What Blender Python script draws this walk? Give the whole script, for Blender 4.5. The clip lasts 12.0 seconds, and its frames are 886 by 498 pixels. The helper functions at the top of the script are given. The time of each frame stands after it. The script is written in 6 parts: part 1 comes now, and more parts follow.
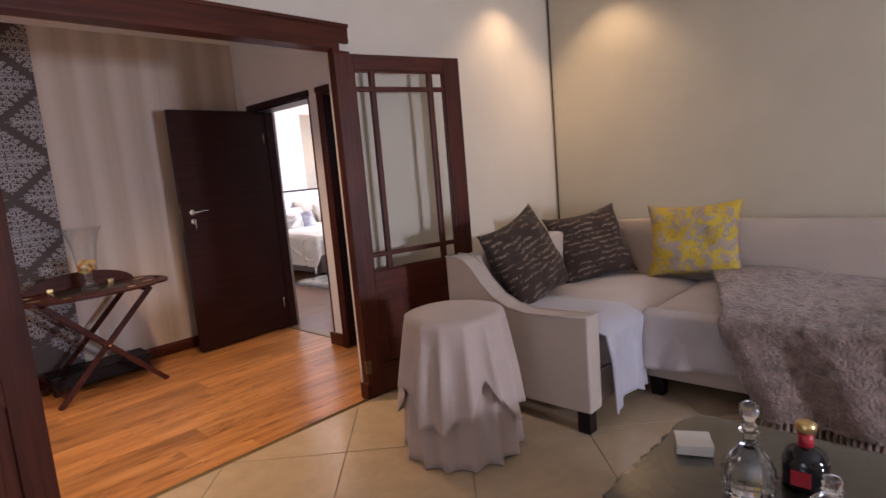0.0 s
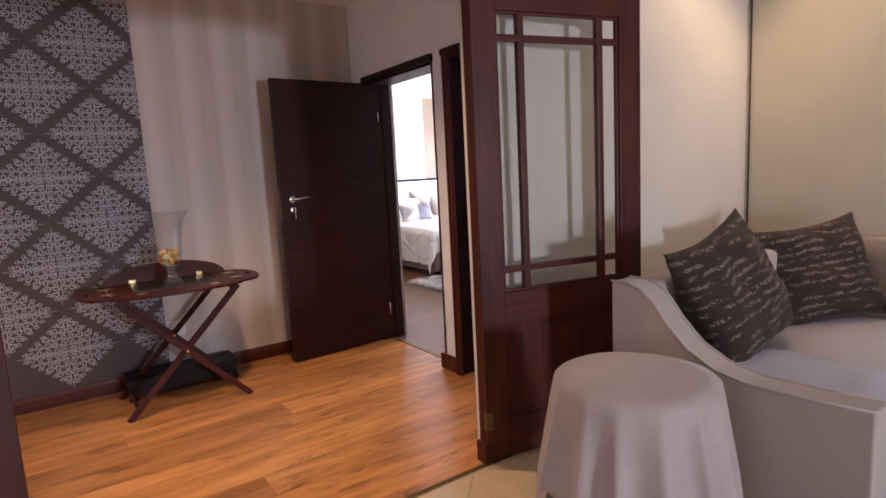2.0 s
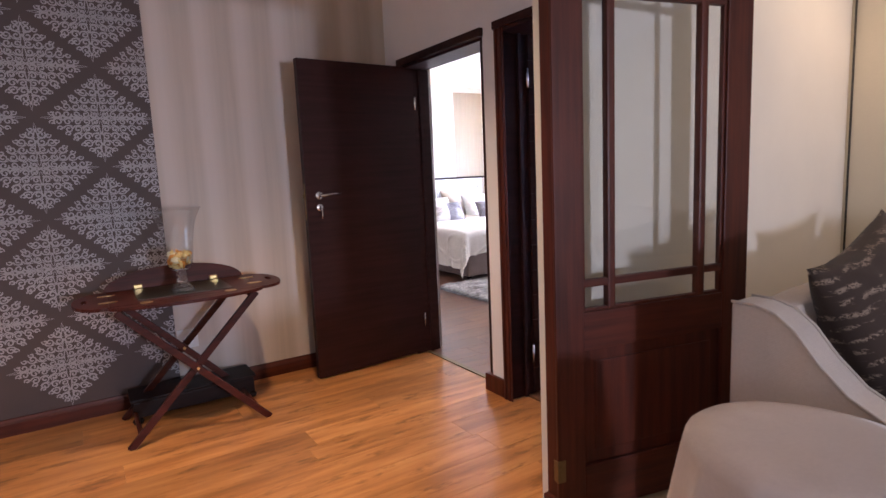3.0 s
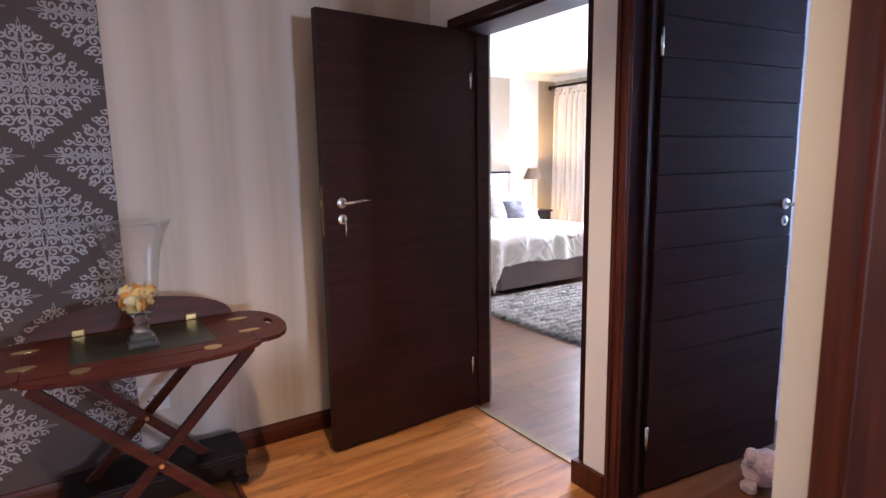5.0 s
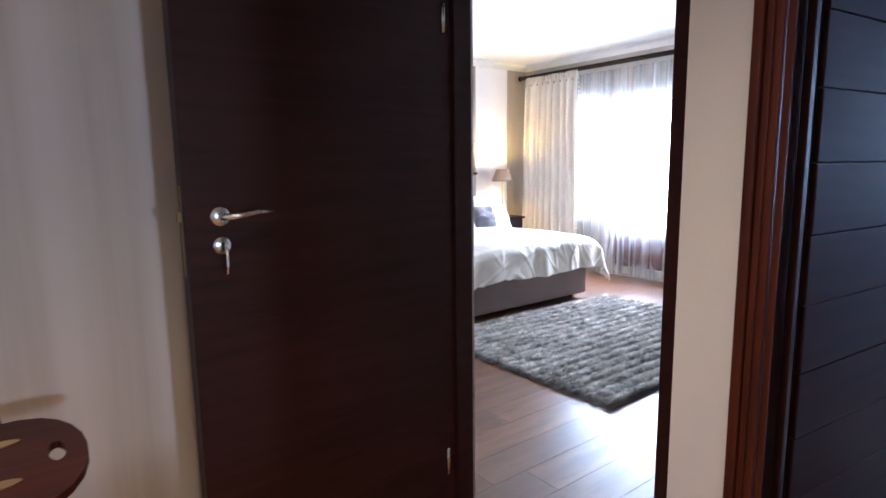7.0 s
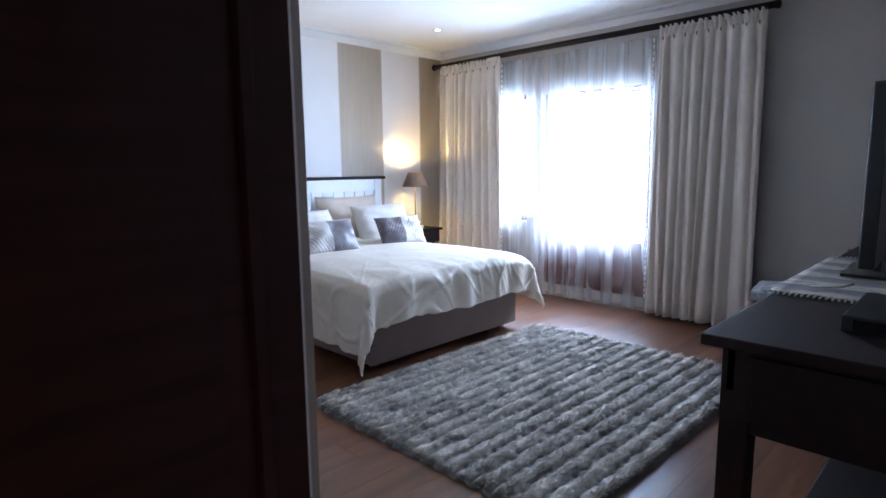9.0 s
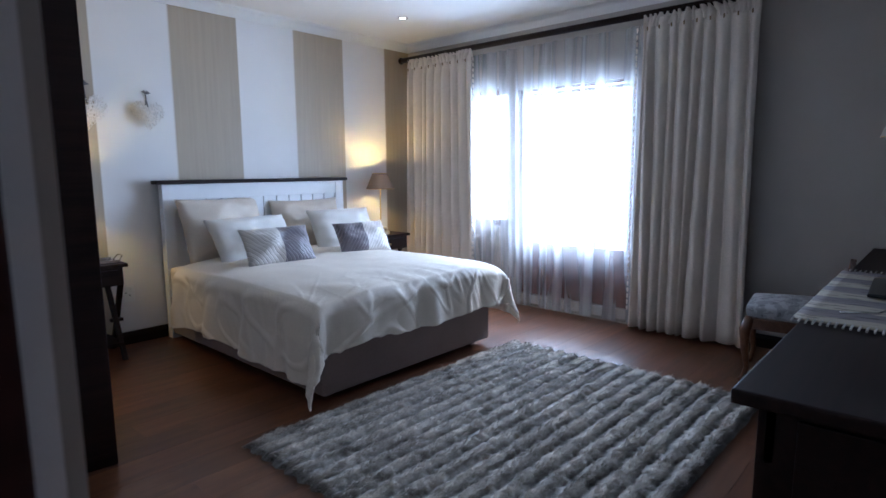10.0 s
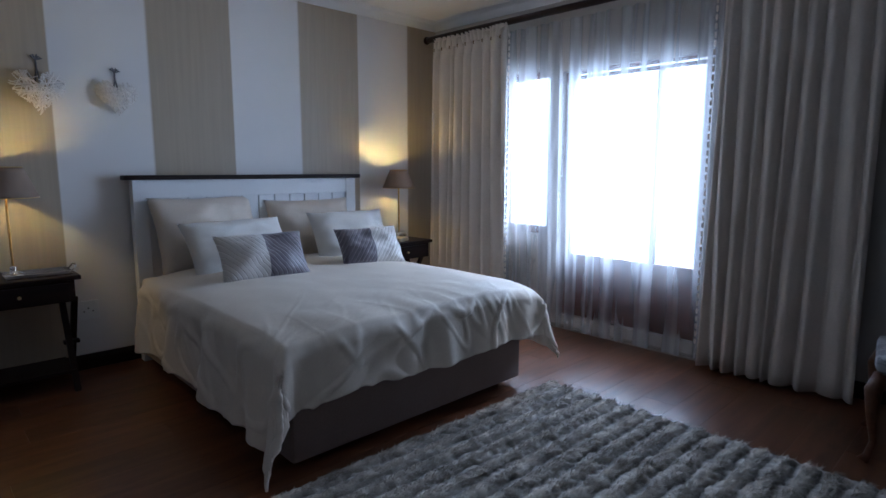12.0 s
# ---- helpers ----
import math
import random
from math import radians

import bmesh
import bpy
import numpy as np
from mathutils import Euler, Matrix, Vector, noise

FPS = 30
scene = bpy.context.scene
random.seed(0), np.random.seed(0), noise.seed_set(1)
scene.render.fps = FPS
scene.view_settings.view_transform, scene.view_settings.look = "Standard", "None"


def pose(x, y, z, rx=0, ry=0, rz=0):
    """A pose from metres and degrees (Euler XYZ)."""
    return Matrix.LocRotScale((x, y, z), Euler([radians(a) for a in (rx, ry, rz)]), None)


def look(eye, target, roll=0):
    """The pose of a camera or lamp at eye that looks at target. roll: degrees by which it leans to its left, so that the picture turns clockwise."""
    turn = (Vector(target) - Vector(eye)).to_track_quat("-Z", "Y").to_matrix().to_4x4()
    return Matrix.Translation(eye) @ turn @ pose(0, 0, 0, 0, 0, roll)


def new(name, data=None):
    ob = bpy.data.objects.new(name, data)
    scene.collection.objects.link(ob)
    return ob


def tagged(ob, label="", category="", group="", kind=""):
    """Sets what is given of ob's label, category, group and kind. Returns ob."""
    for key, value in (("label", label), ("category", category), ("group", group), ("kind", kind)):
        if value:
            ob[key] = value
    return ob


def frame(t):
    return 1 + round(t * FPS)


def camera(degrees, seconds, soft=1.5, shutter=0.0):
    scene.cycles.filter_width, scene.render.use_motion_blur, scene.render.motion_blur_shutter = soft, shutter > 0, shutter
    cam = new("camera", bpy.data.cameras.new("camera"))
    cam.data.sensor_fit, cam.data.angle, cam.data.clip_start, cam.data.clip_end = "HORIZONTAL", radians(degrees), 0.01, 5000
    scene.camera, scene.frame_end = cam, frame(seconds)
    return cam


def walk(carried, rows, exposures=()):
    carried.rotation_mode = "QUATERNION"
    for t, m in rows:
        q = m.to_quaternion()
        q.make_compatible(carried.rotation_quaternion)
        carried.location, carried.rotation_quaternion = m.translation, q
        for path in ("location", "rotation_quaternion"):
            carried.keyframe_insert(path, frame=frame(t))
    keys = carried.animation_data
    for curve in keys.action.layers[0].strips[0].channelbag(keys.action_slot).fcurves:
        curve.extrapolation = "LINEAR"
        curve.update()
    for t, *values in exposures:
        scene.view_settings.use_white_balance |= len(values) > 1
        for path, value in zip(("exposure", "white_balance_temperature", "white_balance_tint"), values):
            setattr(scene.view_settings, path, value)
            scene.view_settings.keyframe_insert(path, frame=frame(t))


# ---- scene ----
cam = camera(76.10, 12.0, soft=1.5, shutter=0.25)
PATH = [
    (0.0, -0.0545, -0.0011, 1.3944, 81.829, 4.799, -46.987),
    (0.5, 0.0877, 0.153, 1.3675, 82.085, 4.258, -42.84),
    (1.0, 0.236, 0.3761, 1.3669, 82.087, 3.716, -39.686),
    (1.5, 0.379, 0.583, 1.3629, 82.064, 3.254, -37.521),
    (2.0, 0.5052, 0.8049, 1.354, 82.035, 2.969, -35.054),
    (2.5, 0.5942, 1.0526, 1.3317, 82.189, 2.67, -33.324),
    (3.0, 0.6547, 1.2973, 1.315, 82.241, 2.521, -32.921),
    (5.0, 0.927, 2.3327, 1.3806, 81.197, 0.934, -33.082),
    (5.5, 1.0371, 2.5672, 1.3612, 81.266, 1.003, -33.597),
    (6.0, 1.1566, 2.8206, 1.3456, 81.414, 1.001, -34.61),
    (6.5, 1.3099, 3.0315, 1.3327, 81.445, 0.892, -35.987),
    (7.0, 1.5242, 3.2595, 1.3219, 81.559, 0.771, -37.468),
    (9.0, 2.375, 4.0393, 1.2926, 81.953, 0.569, -45.444),
    (9.5, 2.5488, 4.1828, 1.2858, 82.075, 0.598, -47.032),
    (10.0, 2.7429, 4.3104, 1.2906, 82.04, 0.37, -48.078),
    (10.5, 2.9565, 4.4297, 1.2982, 81.966, 0.226, -48.296),
    (11.0, 3.1138, 4.5455, 1.2918, 82.06, 0.148, -48.152),
    (11.5, 3.2868, 4.6804, 1.2896, 81.948, -0.016, -46.729),
    (12.0, 3.4351, 4.7783, 1.2793, 81.839, -0.201, -43.862),
]
walk(cam, [(t, pose(x, y, z, rx, ry, rz)) for t, x, y, z, rx, ry, rz in PATH],
     exposures=[(0.0, 1.02, 6450, 28), (3.0, 1.32, 6050, 27), (5.0, 1.5, 5800, 22), (6.5, 1.2, 5580, 18), (7.2, 0.92, 5380, 14), (8.8, 0.1, 5200, 13), (9.5, -0.25, 5150, 13), (10.5, -0.92, 5150, 13), (12.0, -1.58, 5150, 13)])

# ---- light ----
world = bpy.data.worlds.new("sky")
scene.world = world
world.use_nodes = True
sky = world.node_tree.nodes.new("ShaderNodeTexSky")
sky.sky_type, sky.sun_disc = "NISHITA", False
sky.sun_elevation, sky.sun_rotation = radians(38), radians(100)
world.node_tree.links.new(sky.outputs[0], world.node_tree.nodes["Background"].inputs[0])
world.node_tree.nodes["Background"].inputs[1].default_value = 0.12


def lamp(name, kind, m, watts, colour=(1, 1, 1), **more):
    """A lamp of the place, at the pose m."""
    data = bpy.data.lights.new(name, kind)
    data.energy, data.color = watts, colour
    if kind == "AREA":
        data.shape, data.size, data.size_y = "RECTANGLE", more["w"], more["h"]
    if kind == "SPOT":
        data.spot_size, data.spot_blend, data.shadow_soft_size = radians(more["cone"]), more["blend"], 0.03
    if kind == "POINT":
        data.shadow_soft_size = more.get("soft", 0.03)
    if kind == "SUN":
        data.angle = radians(0.53)
    ob = new(name, data)
    ob.matrix_world = m
    return ob


WARM, COOL = (1.0, 0.74, 0.42), (0.78, 0.88, 1.0)
lamp("sun", "SUN", look((20, 3, 18), (0, 6, 0)), 3.0, (1.0, 0.95, 0.88))
# daylight in the openings: bedroom window, rear living-room window, the far side of the side room
lamp("daylight_bedroom", "AREA", look((8.1, 7.1, 1.5), (5.2, 7.1, 1.3)), 600, COOL, w=2.6, h=1.7)
lamp("daylight_and_fill_living", "AREA", look((1.9, -3.68, 1.2), (1.5, 3.0, 1.2)), 56, COOL, w=0.4, h=0.4)
# two fill lamps in unseen west openings, added to brighten living room and hall
lamp("daylight_and_fill_living", "AREA", look((-2.12, 0.3, 1.4), (3.0, 0.6, 1.0)), 4, COOL, w=1.2, h=1.1)
lamp("fill_hall_west", "AREA", look((-2.12, 3.9, 1.5), (2.6, 3.9, 1.2)), 2.5, COOL, w=1.1, h=1.1)
lamp("daylight_side_room", "AREA", look((6.36, 3.36, 1.5), (3.0, 3.36, 1.1)), 13, (0.34, 0.58, 1.0), w=0.6, h=1.1)

# ---- materials ----


def nodes_of(name):
    m = bpy.data.materials.new(name)
    m.use_nodes = True
    n, l = m.node_tree.nodes, m.node_tree.links
    return m, n, l, n["Principled BSDF"]


def ramp(n, l, src, stops):
    r = n.new("ShaderNodeValToRGB")
    while len(r.color_ramp.elements) < len(stops):
        r.color_ramp.elements.new(0.5)
    for e, (p, c) in zip(r.color_ramp.elements, stops):
        e.position, e.color = p, (*c, 1)
    l.new(src, r.inputs[0])
    return r.outputs[0]


def coords(n, l, scale=(1, 1, 1), turn=(0, 0, 0), kind="Object"):
    c, mp = n.new("ShaderNodeTexCoord"), n.new("ShaderNodeMapping")
    mp.inputs["Scale"].default_value, mp.inputs["Rotation"].default_value = scale, turn
    l.new(c.outputs[kind], mp.inputs[0])
    return mp.outputs[0]


def noise_tex(n, l, vec, scale, detail=4.0, rough=0.55):
    t = n.new("ShaderNodeTexNoise")
    t.inputs["Scale"].default_value, t.inputs["Detail"].default_value, t.inputs["Roughness"].default_value = scale, detail, rough
    l.new(vec, t.inputs["Vector"])
    return t.outputs["Fac"]


def bump(n, l, bsdf, height, strength, dist=0.01):
    b = n.new("ShaderNodeBump")
    b.inputs["Strength"].default_value, b.inputs["Distance"].default_value = strength, dist
    l.new(height, b.inputs["Height"])
    l.new(b.outputs[0], bsdf.inputs["Normal"])


def blend(n, l, a, b, fac, mode="MIX"):
    m = n.new("ShaderNodeMix")
    m.data_type, m.blend_type = "RGBA", mode
    for sock, v in ((m.inputs[0], fac), (m.inputs[6], a), (m.inputs[7], b)):
        if isinstance(v, bpy.types.NodeSocket):
            l.new(v, sock)
        elif isinstance(v, tuple):
            sock.default_value = (*v, 1)
        else:
            sock.default_value = v
    return m.outputs[2]


def math_node(n, l, op, a, b=0.0):
    m = n.new("ShaderNodeMath")
    m.operation = op
    for sock, v in ((m.inputs[0], a), (m.inputs[1], b)):
        if isinstance(v, bpy.types.NodeSocket):
            l.new(v, sock)
        else:
            sock.default_value = v
    return m.outputs[0]


def plain(name, colour, rough=0.5, metal=0.0, vary=0.12, grain=60.0, relief=0.15, dist=0.002, sheen=0.0, blotch=2.5):
    """A surface of one colour with large blotches and fine grain."""
    m, n, l, b = nodes_of(name)
    v = coords(n, l)
    big, fine = noise_tex(n, l, v, blotch, 3), noise_tex(n, l, v, grain, 3)
    lo, hi = tuple(c * (1 - vary) for c in colour), tuple(min(1, c * (1 + vary)) for c in colour)
    col = ramp(n, l, math_node(n, l, "ADD", math_node(n, l, "MULTIPLY", big, 0.65), math_node(n, l, "MULTIPLY", fine, 0.35)), [(0.32, lo), (0.68, hi)])
    l.new(col, b.inputs["Base Color"])
    b.inputs["Roughness"].default_value, b.inputs["Metallic"].default_value = rough, metal
    if sheen:
        b.inputs["Sheen Weight"].default_value = sheen
    if relief:
        bump(n, l, b, fine, relief, dist)
    return m


def wood(name, dark, light, rough=0.35, axis="x", scale=1.0, relief=0.1, coat=0.0, spec=0.5):
    """Stained wood with streaks along one axis."""
    m, n, l, b = nodes_of(name)
    s = {"x": (1.2, 22, 22), "y": (22, 1.2, 22), "z": (22, 22, 1.2)}[axis]
    v = coords(n, l, tuple(q * scale for q in s))
    g = noise_tex(n, l, v, 1.6, 6, 0.6)
    big = noise_tex(n, l, coords(n, l), 1.7, 3)
    f = math_node(n, l, "ADD", math_node(n, l, "MULTIPLY", g, 0.7), math_node(n, l, "MULTIPLY", big, 0.3))
    l.new(ramp(n, l, f, [(0.33, dark), (0.5, tuple((a + c) / 2 for a, c in zip(dark, light))), (0.68, light)]), b.inputs["Base Color"])
    b.inputs["Roughness"].default_value, b.inputs["Coat Weight"].default_value, b.inputs["Coat Roughness"].default_value = rough, coat, 0.2
    b.inputs["Specular IOR Level"].default_value = spec
    bump(n, l, b, g, relief, 0.002)
    return m


def fabric(name, colour, vary=0.1, thread=420.0, rough=0.9, relief=0.35, sheen=0.25):
    """Woven cloth: two crossed thread waves, soft folds of colour."""
    m, n, l, b = nodes_of(name)
    v = coords(n, l)
    w1, w2 = n.new("ShaderNodeTexWave"), n.new("ShaderNodeTexWave")
    for w, d in ((w1, "X"), (w2, "Z")):
        w.bands_direction = d
        w.inputs["Scale"].default_value, w.inputs["Distortion"].default_value = thread / 6.3, 2.0
        l.new(v, w.inputs["Vector"])
    big, fine = noise_tex(n, l, v, 3.0, 3), noise_tex(n, l, v, 90, 2)
    lo, hi = tuple(c * (1 - vary) for c in colour), tuple(min(1, c * (1 + vary)) for c in colour)
    f = math_node(n, l, "ADD", math_node(n, l, "MULTIPLY", big, 0.6), math_node(n, l, "MULTIPLY", fine, 0.4))
    l.new(ramp(n, l, f, [(0.35, lo), (0.65, hi)]), b.inputs["Base Color"])
    b.inputs["Roughness"].default_value, b.inputs["Sheen Weight"].default_value = rough, sheen
    bump(n, l, b, math_node(n, l, "ADD", math_node(n, l, "ADD", w1.outputs["Fac"], w2.outputs["Fac"]), fine), relief, 0.0015)
    return m


def planks_mat(name, dark, mid, light, flecks=0.7):
    """Laminate: every board its own tone, dark flecks along the grain."""
    m, n, l, b = nodes_of(name)
    info = n.new("ShaderNodeObjectInfo")
    v = coords(n, l, (1.0, 1.0, 1.0))
    add = n.new("ShaderNodeVectorMath")
    add.operation = "ADD"
    comb = n.new("ShaderNodeCombineXYZ")
    l.new(math_node(n, l, "MULTIPLY", info.outputs["Random"], 37.0), comb.inputs[0])
    l.new(math_node(n, l, "MULTIPLY", info.outputs["Random"], 11.0), comb.inputs[1])
    l.new(v, add.inputs[0]), l.new(comb.outputs[0], add.inputs[1])
    mp = n.new("ShaderNodeMapping")
    mp.inputs["Scale"].default_value = (1.2, 10, 4)
    l.new(add.outputs[0], mp.inputs[0])
    streak = noise_tex(n, l, mp.outputs[0], 1.3, 5, 0.6)
    mp2 = n.new("ShaderNodeMapping")
    mp2.inputs["Scale"].default_value = (3.4, 13, 4)
    l.new(add.outputs[0], mp2.inputs[0])
    fleck = noise_tex(n, l, mp2.outputs[0], 0.9, 4, 0.7)
    base = ramp(n, l, streak, [(0.3, dark), (0.5, mid), (0.72, light)])
    spot = ramp(n, l, fleck, [(0.55, (0, 0, 0)), (0.67, (1, 1, 1))])
    col = blend(n, l, base, tuple(c * 0.72 for c in dark), math_node(n, l, "MULTIPLY", spot, flecks))
    tone = math_node(n, l, "ADD", math_node(n, l, "MULTIPLY", info.outputs["Random"], 0.4), 0.8)
    hsv = n.new("ShaderNodeHueSaturation")
    l.new(col, hsv.inputs["Color"]), l.new(tone, hsv.inputs["Value"])
    l.new(hsv.outputs[0], b.inputs["Base Color"])
    b.inputs["Roughness"].default_value = 0.28
    l.new(math_node(n, l, "ADD", math_node(n, l, "MULTIPLY", streak, 0.06), 0.27), b.inputs["Roughness"])
    bump(n, l, b, streak, 0.015, 0.001)
    return m


def stripes_mat(name, light, dark, start, width, blur=0.004, axis=0):
    """Wallpaper or paint in broad upright stripes, from a place along x."""
    m, n, l, b = nodes_of(name)
    v = coords(n, l)
    sep = n.new("ShaderNodeSeparateXYZ")
    l.new(v, sep.inputs[0])
    u = math_node(n, l, "DIVIDE", math_node(n, l, "SUBTRACT", sep.outputs[axis], start), 2 * width)
    fr = math_node(n, l, "FRACT", math_node(n, l, "ADD", u, 50.0))
    e = blur / width
    msk = ramp(n, l, fr, [(0.0, (1, 1, 1)), (e, (0, 0, 0)), (0.5 - e, (0, 0, 0)), (0.5 + e, (1, 1, 1)), (1.0, (1, 1, 1))])
    mp = coords(n, l, (30, 30, 1.2))
    silk = noise_tex(n, l, mp, 1.2, 4)
    big = noise_tex(n, l, v, 3, 3)
    c1 = blend(n, l, tuple(c * 0.93 for c in light), light, big)
    c2 = blend(n, l, tuple(c * 0.82 for c in dark), tuple(c * 1.12 for c in dark), silk)
    l.new(blend(n, l, c1, c2, msk), b.inputs["Base Color"])
    l.new(math_node(n, l, "ADD", math_node(n, l, "MULTIPLY", msk, -0.1), 0.6), b.inputs["Roughness"])
    bump(n, l, b, silk, 0.08, 0.001)
    return m


CREAM = plain("cream_wall_paint", (0.74, 0.68, 0.58), 0.75, vary=0.04, grain=160, relief=0.1, dist=0.001)
GOLD_WALL = plain("sand_wall_paint", (0.56, 0.50, 0.385), 0.7, vary=0.05, grain=160, relief=0.1, dist=0.001)
WHITE_WALL = plain("white_wall_paint", (0.82, 0.80, 0.80), 0.75, vary=0.03, grain=160, relief=0.08, dist=0.001)
GREY_WALL = plain("grey_taupe_wall_paint", (0.42, 0.385, 0.35), 0.75, vary=0.05, grain=160, relief=0.08, dist=0.001)
CEIL = plain("ceiling_paint", (0.76, 0.75, 0.73), 0.8, vary=0.02, grain=200, relief=0.05, dist=0.001)
HALL_PAPER = stripes_mat("hall_stripe_paper", (0.68, 0.61, 0.55), (0.57, 0.495, 0.42), 1.075, 0.12, 0.02)
BED_PAPER = stripes_mat("bedroom_stripe_paper", (0.80, 0.775, 0.75), (0.43, 0.36, 0.27), 4.143, 0.5515)
MAHOGANY = wood("mahogany_frame", (0.04, 0.0078, 0.0042), (0.118, 0.025, 0.0115), 0.42, "z", spec=0.3)
MAHOGANY_X = wood("mahogany_rail", (0.04, 0.0078, 0.0042), (0.118, 0.025, 0.0115), 0.42, "x", spec=0.3)
DARKDOOR = wood("dark_door_veneer", (0.016, 0.0052, 0.0046), (0.046, 0.0142, 0.0125), 0.45, "x", 0.8, coat=0.0, spec=0.2)
DARKWOOD = wood("dark_stained_wood", (0.008, 0.004, 0.0035), (0.022, 0.010, 0.008), 0.5, "x", coat=0.0, spec=0.2)
TABLEWOOD = wood("butler_table_mahogany", (0.028, 0.006, 0.004), (0.085, 0.018, 0.011), 0.4, "x", coat=0.0, spec=0.2)
LAMINATE = planks_mat("laminate_boards", (0.24, 0.088, 0.024), (0.43, 0.178, 0.053), (0.58, 0.28, 0.096), 0.95)
# the hall laminate again, darkened to stand for the bedroom's dimmer light
LAMINATE_DIM = planks_mat("laminate_boards_dimmed", (0.080, 0.029, 0.012), (0.128, 0.050, 0.022), (0.175, 0.074, 0.034), 0.6)
TILE = plain("cream_floor_tile", (0.50, 0.375, 0.24), 0.22, vary=0.09, grain=25, relief=0.02, blotch=6)
GROUT = plain("floor_grout", (0.34, 0.29, 0.22), 0.9, vary=0.1)
UNDER = plain("underlay", (0.06, 0.035, 0.02), 0.9)
CHROME = plain("satin_chrome", (0.72, 0.71, 0.69), 0.22, 1.0, vary=0.03, relief=0.0)
BRASS = plain("brass", (0.75, 0.55, 0.24), 0.28, 1.0, vary=0.06, relief=0.0)
OLDBRASS = plain("tarnished_brass", (0.22, 0.15, 0.07), 0.5, 0.8, vary=0.25, relief=0.1)
ALU = plain("dull_aluminium", (0.30, 0.27, 0.24), 0.45, 0.7, vary=0.1, relief=0.0)
WHITE_PAINT = plain("white_painted_wood", (0.76, 0.77, 0.78), 0.4, vary=0.04, grain=90, relief=0.08)
PLASTIC = plain("white_plastic", (0.78, 0.78, 0.76), 0.35, vary=0.02, relief=0.0)
BLACK = plain("black_plastic", (0.012, 0.012, 0.013), 0.3, vary=0.1, relief=0.0)


def glass(name, tint=(1, 1, 1), rough=0.0, ior=1.45):
    m, n, l, b = nodes_of(name)
    b.inputs["Base Color"].default_value = (*tint, 1)
    b.inputs["Transmission Weight"].default_value, b.inputs["Roughness"].default_value, b.inputs["IOR"].default_value = 1.0, rough, ior
    return m


GLASS = glass("clear_glass")
CUTGLASS = glass("cut_glass", (0.97, 0.97, 0.97), 0.05)
CUTGLASS.node_tree.nodes["Principled BSDF"].inputs["Transmission Weight"].default_value = 0.95


def thin_glass(name, tint):
    """A thin pane: clear, with a mirror gloss that grows towards grazing angles."""
    m, n, l, b = nodes_of(name)
    tr, gl, mix, lw = n.new("ShaderNodeBsdfTransparent"), n.new("ShaderNodeBsdfGlossy"), n.new("ShaderNodeMixShader"), n.new("ShaderNodeLayerWeight")
    tr.inputs[0].default_value, gl.inputs["Roughness"].default_value = (*tint, 1), 0.02
    l.new(math_node(n, l, "ADD", math_node(n, l, "MULTIPLY", math_node(n, l, "POWER", lw.outputs["Facing"], 5.0), 0.6), 0.055), mix.inputs[0]), l.new(tr.outputs[0], mix.inputs[1]), l.new(gl.outputs[0], mix.inputs[2])
    l.new(mix.outputs[0], n["Material Output"].inputs[0])
    return m


PANE = thin_glass("door_pane", (0.95, 0.96, 0.955))
THIN = thin_glass("thin_blown_glass", (0.97, 0.975, 0.98))

# ---- mesh helpers ----


def finish(name, bm, material, smooth=False):
    me = bpy.data.meshes.new(name)
    bm.normal_update()
    bm.to_mesh(me)
    bm.free()
    me.materials.append(material)
    if smooth:
        for p in me.polygons:
            p.use_smooth = True
    return me


def part(name, bm, material, parent, label="", smooth=False):
    ob = new(name, finish(name, bm, material, smooth))
    ob.parent = parent
    return tagged(ob, label)


def thing(name, label, category, at=(0, 0, 0), rz=0.0, group=""):
    ob = new(name)
    ob.empty_display_size = 0.1
    ob.matrix_world = pose(*at, 0, 0, rz)
    return tagged(ob, label, category, group)


def single(name, bm, material, label, category="", kind="", smooth=False, group="", m=None):
    ob = new(name, finish(name, bm, material, smooth))
    if m is not None:
        ob.matrix_world = m
    return tagged(ob, label, category, group, kind)


def box(bm, x0, x1, y0, y1, z0, z1, m=None):
    vs = [bm.verts.new((x, y, z)) for z in (z0, z1) for x, y in ((x0, y0), (x1, y0), (x1, y1), (x0, y1))]
    for f in ((3, 2, 1, 0), (4, 5, 6, 7), (0, 1, 5, 4), (1, 2, 6, 5), (2, 3, 7, 6), (3, 0, 4, 7)):
        bm.faces.new([vs[i] for i in f])
    if m is not None:
        bmesh.ops.transform(bm, matrix=m, verts=vs)
    return vs


def bevel_all(bm, w, seg=2):
    bmesh.ops.bevel(bm, geom=list(bm.edges), offset=w, segments=seg, affect="EDGES", profile=0.6, clamp_overlap=True)
    return bm


def boxes(*dims, bev=0.0, seg=2):
    bm = bmesh.new()
    for d in dims:
        box(bm, *d)
    return bevel_all(bm, bev, seg) if bev else bm


def sweep(profile, path, closed=False):
    """A profile (u out, v up) along a path of (point, outward vector)."""
    bm = bmesh.new()
    rings = [[bm.verts.new((p[0] + o[0] * u, p[1] + o[1] * u, p[2] + v)) for u, v in profile] for p, o in path]
    for a, b in zip(rings, rings[1:]):
        for i in range(len(profile)):
            j = (i + 1) % len(profile)
            bm.faces.new((a[i], a[j], b[j], b[i]))
    for r in (rings[0], rings[-1]):
        bm.faces.new(r)
    bmesh.ops.recalc_face_normals(bm, faces=bm.faces)
    return bm


